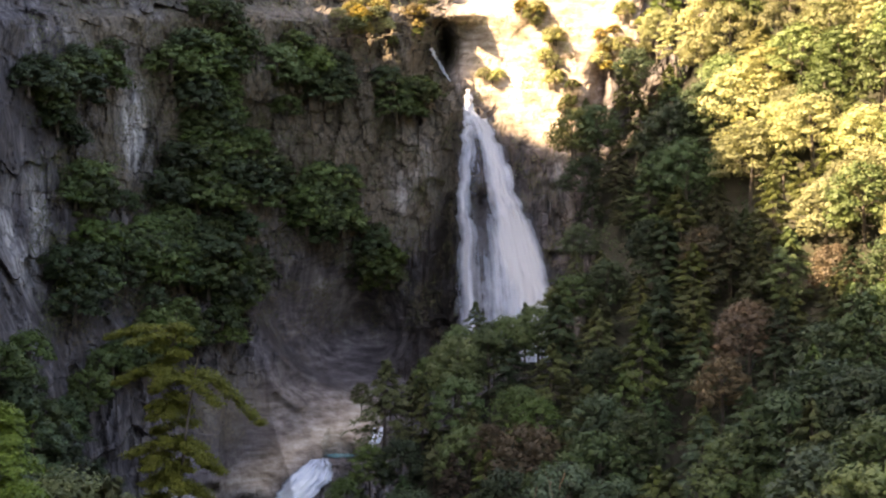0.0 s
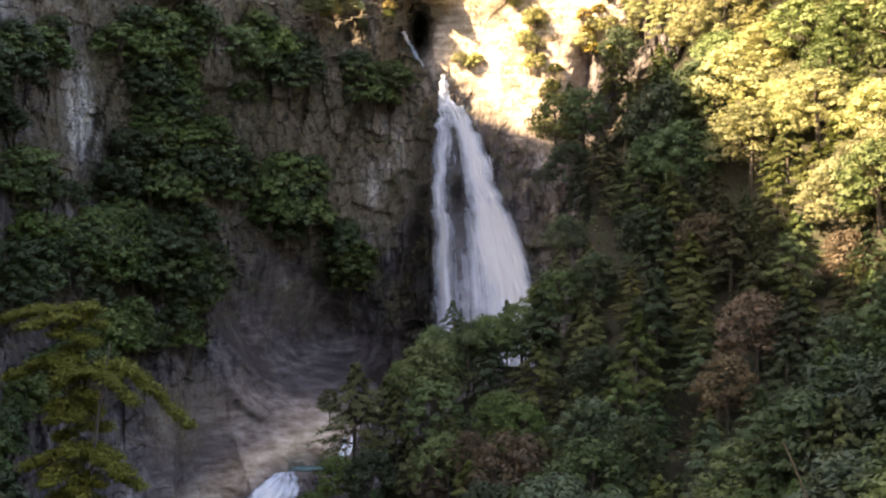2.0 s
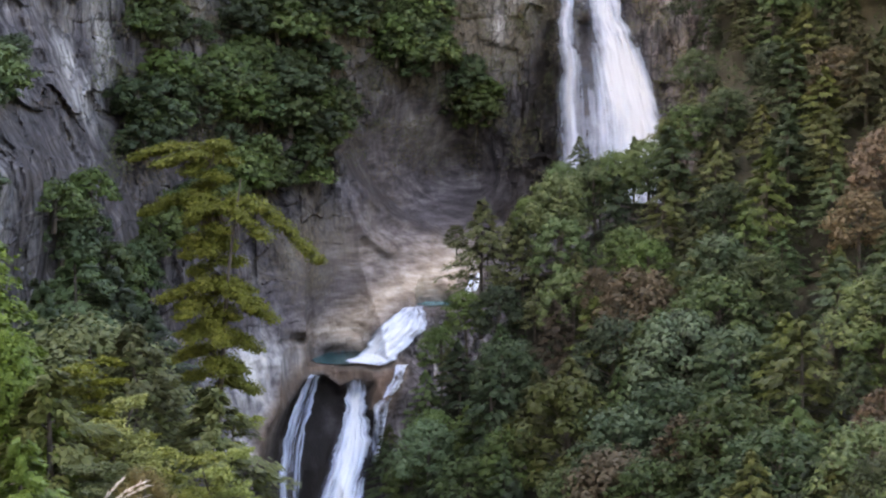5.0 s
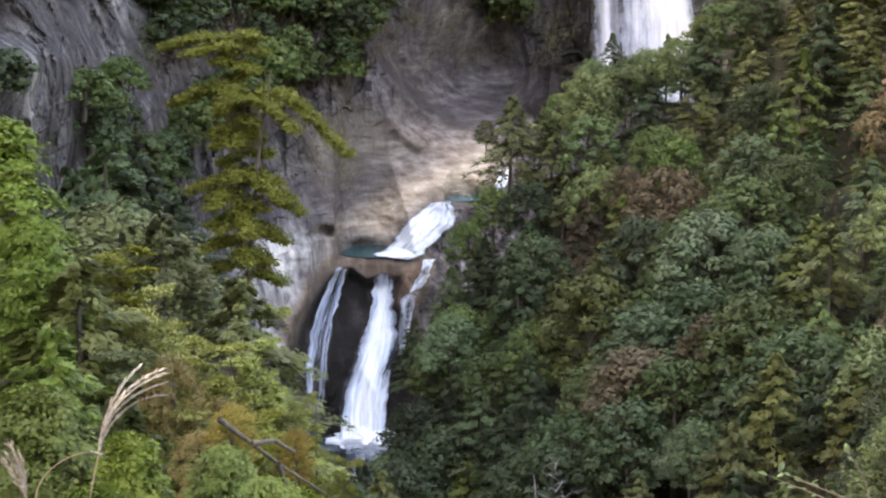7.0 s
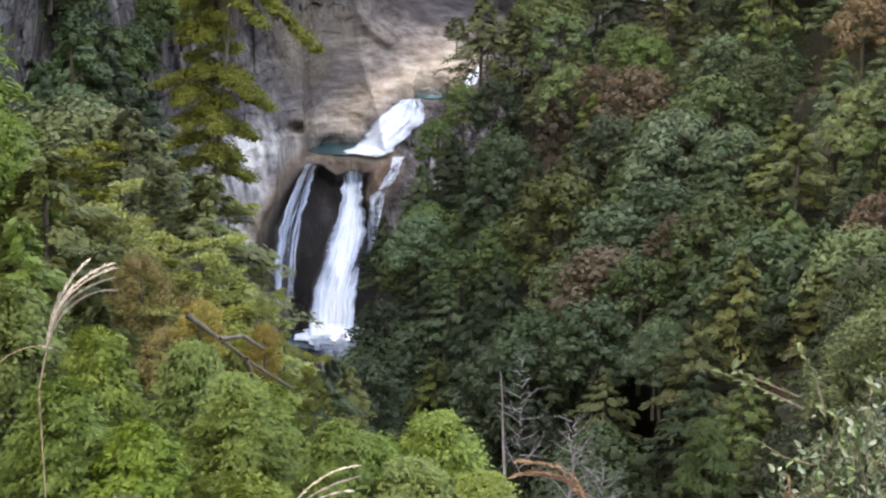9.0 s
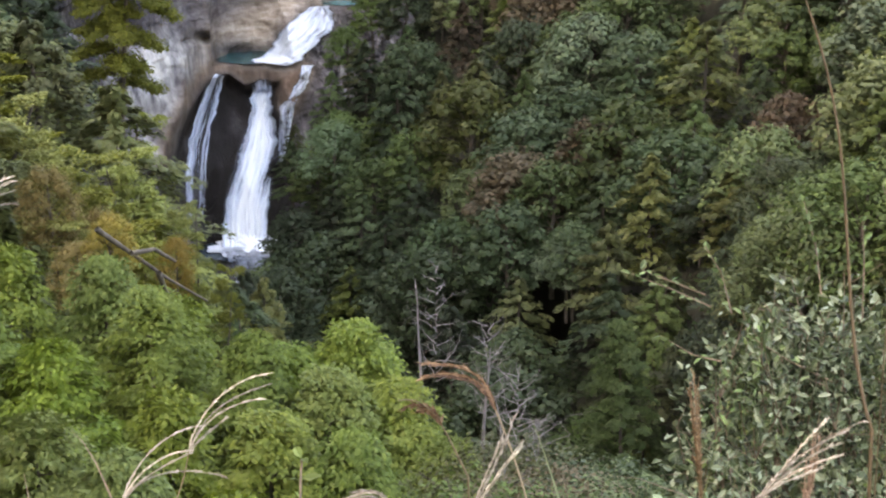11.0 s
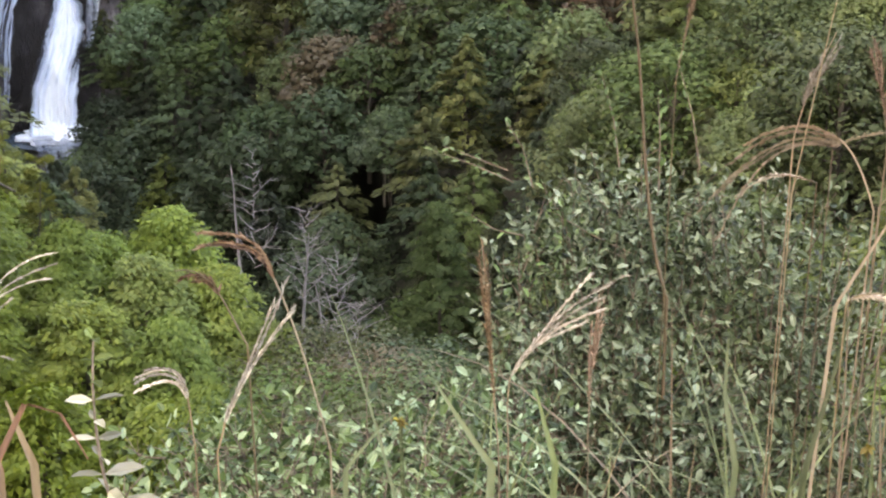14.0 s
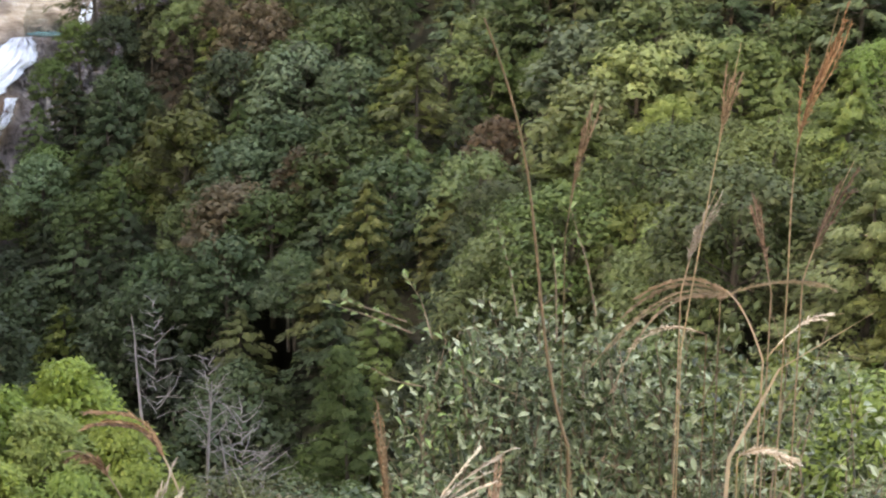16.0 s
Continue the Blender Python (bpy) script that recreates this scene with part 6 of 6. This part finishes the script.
def weed(points, r, label):
    """An upright herb with broad paired leaves."""
    root = new("weed")
    tagged(root, label, "weed")
    path = arc(points, r, 10)
    foot = Vector((path[0].x, path[0].y, ground_height(path[0].x, path[0].y) - 0.05))
    part("stem", mesh_of("stem", *tube([foot] + path, [0.004] * 6 + [0.003] * 5, 5), TWIG, True), root)
    pos, hd = [], []
    for i, p in enumerate(path):
        for k in range(2):
            a = i * 1.57 + k * math.pi + 0.3
            pos.append(p)
            hd.append((math.cos(a), math.sin(a) * 0.6, 0.15))
    for k in range(len(pos)):
        v, f = leaves(pos[k:k + 1], hd[k:k + 1], 0.095 - 0.003 * k, 0.036 - 0.001 * k, rng)
        part("leaf", mesh_of("leaf", v, f, LEAF["weed"] if k < 14 else LEAF["lush"]), root)


weed([(-8.06, -31.73), (-8.55, -28.75), (-8.41, -25.36)], 3.4, "upright herb with broad paired grey-green leaves")


def bent_blade(points, r, width, mat, label):
    """A dry folded leaf blade."""
    root = new("bent_grass")
    tagged(root, label, "grass", "dry blades")
    knots = [D(a, e, r) for a, e in points]
    low = Vector((knots[0].x, knots[0].y, ground_height(knots[0].x, knots[0].y) - 0.05))
    verts, faces = [], []
    line = [low] + [p.lerp(q, k / 4) for p, q in zip(knots[:-1], knots[1:]) for k in range(4)] + [knots[-1]]
    for i, p in enumerate(line):
        w = width * (0.5 if i == 0 else 1 - 0.85 * i / len(line)) * 0.5
        verts += [p + Vector((-w, 0, w * 0.4)), p + Vector((0, 0.3 * w, -w * 0.4)), p + Vector((w, 0, w * 0.4))]
    for i in range(len(line) - 1):
        a = i * 3
        faces += [(a, a + 1, a + 4, a + 3), (a + 1, a + 2, a + 5, a + 4)]
    part("blade", mesh_of("blade", verts, faces, mat, True), root)


DRY = "dry red-brown folded grass blade"
GREEN = "long green arching grass blade"
bent_blade([(-13.04, -30.07), (-11.37, -27.56), (-9.98, -28.06), (-8.97, -29.84)], 2.8, 0.016, RED_PLUME, DRY)
bent_blade([(-11.21, -29.87), (-11.8, -28.33), (-12.13, -27.35)], 2.9, 0.018, STRAW, DRY)
bent_blade([(-12.66, -29.94), (-12.85, -28.87), (-13.09, -28.21)], 2.9, 0.02, STRAW, DRY)
bent_blade([(-18.15, -28.74), (-16.81, -29.03), (-15.74, -29.8)], 2.6, 0.012, STRAW, DRY)
bent_blade([(2.17, -30.82), (3.76, -29.08), (5.69, -27.73)], 2.6, 0.01, BLADE, GREEN)
bent_blade([(8.66, -30.59), (7.08, -28.75), (6.04, -27.4)], 2.6, 0.016, BLADE, GREEN)
bent_blade([(11.48, -30.38), (10.86, -28.73), (10.41, -27.48)], 2.7, 0.014, BLADE, GREEN)
bent_blade([(22.16, -29.57), (22.8, -25.66), (23.36, -21.51)], 2.8, 0.014, BLADE, GREEN)
bent_blade([(26.81, -25.07), (24.86, -24.09), (23.02, -23.91)], 2.8, 0.012, BLADE, GREEN)
bent_blade([(27.29, -26.88), (25.21, -26.38), (21.78, -26.75)], 2.8, 0.012, BLADE, GREEN)
bent_blade([(19.27, -29.72), (18.48, -27.02), (18.37, -24.88)], 2.8, 0.014, BLADE, GREEN)
bent_blade([(22.49, -23.19), (24.16, -19.6), (27.52, -17.1)], 3.0, 0.01, STRAW, DRY)


def flower(az, el, r):
    """A small yellow flower head on a thin stalk."""
    root = new("yellow_flower")
    tagged(root, "small bright yellow flower on a thin stalk", "flower", "yellow flowers")
    c = D(az, el, r)
    part("stalk", mesh_of("stalk", *tube([(c.x, c.y + 0.02, ground_height(c.x, c.y) - 0.03), (c.x + 0.01, c.y, c.z - 0.2), c], [0.0025, 0.002, 0.0015], 4), BLADE, True), root)
    for k in range(7):
        a = 2 * math.pi * k / 7
        v, f = leaves([tuple(c)], [(math.cos(a), -0.5, math.sin(a))], 0.016, 0.009, rng)
        part("petal", mesh_of("petal", v, f, LEAF["gold"]), root)


flower(4.62, -28.98, 3.0)
flower(4.52, -28.85, 3.0)
flower(24.56, -28.17, 3.0)
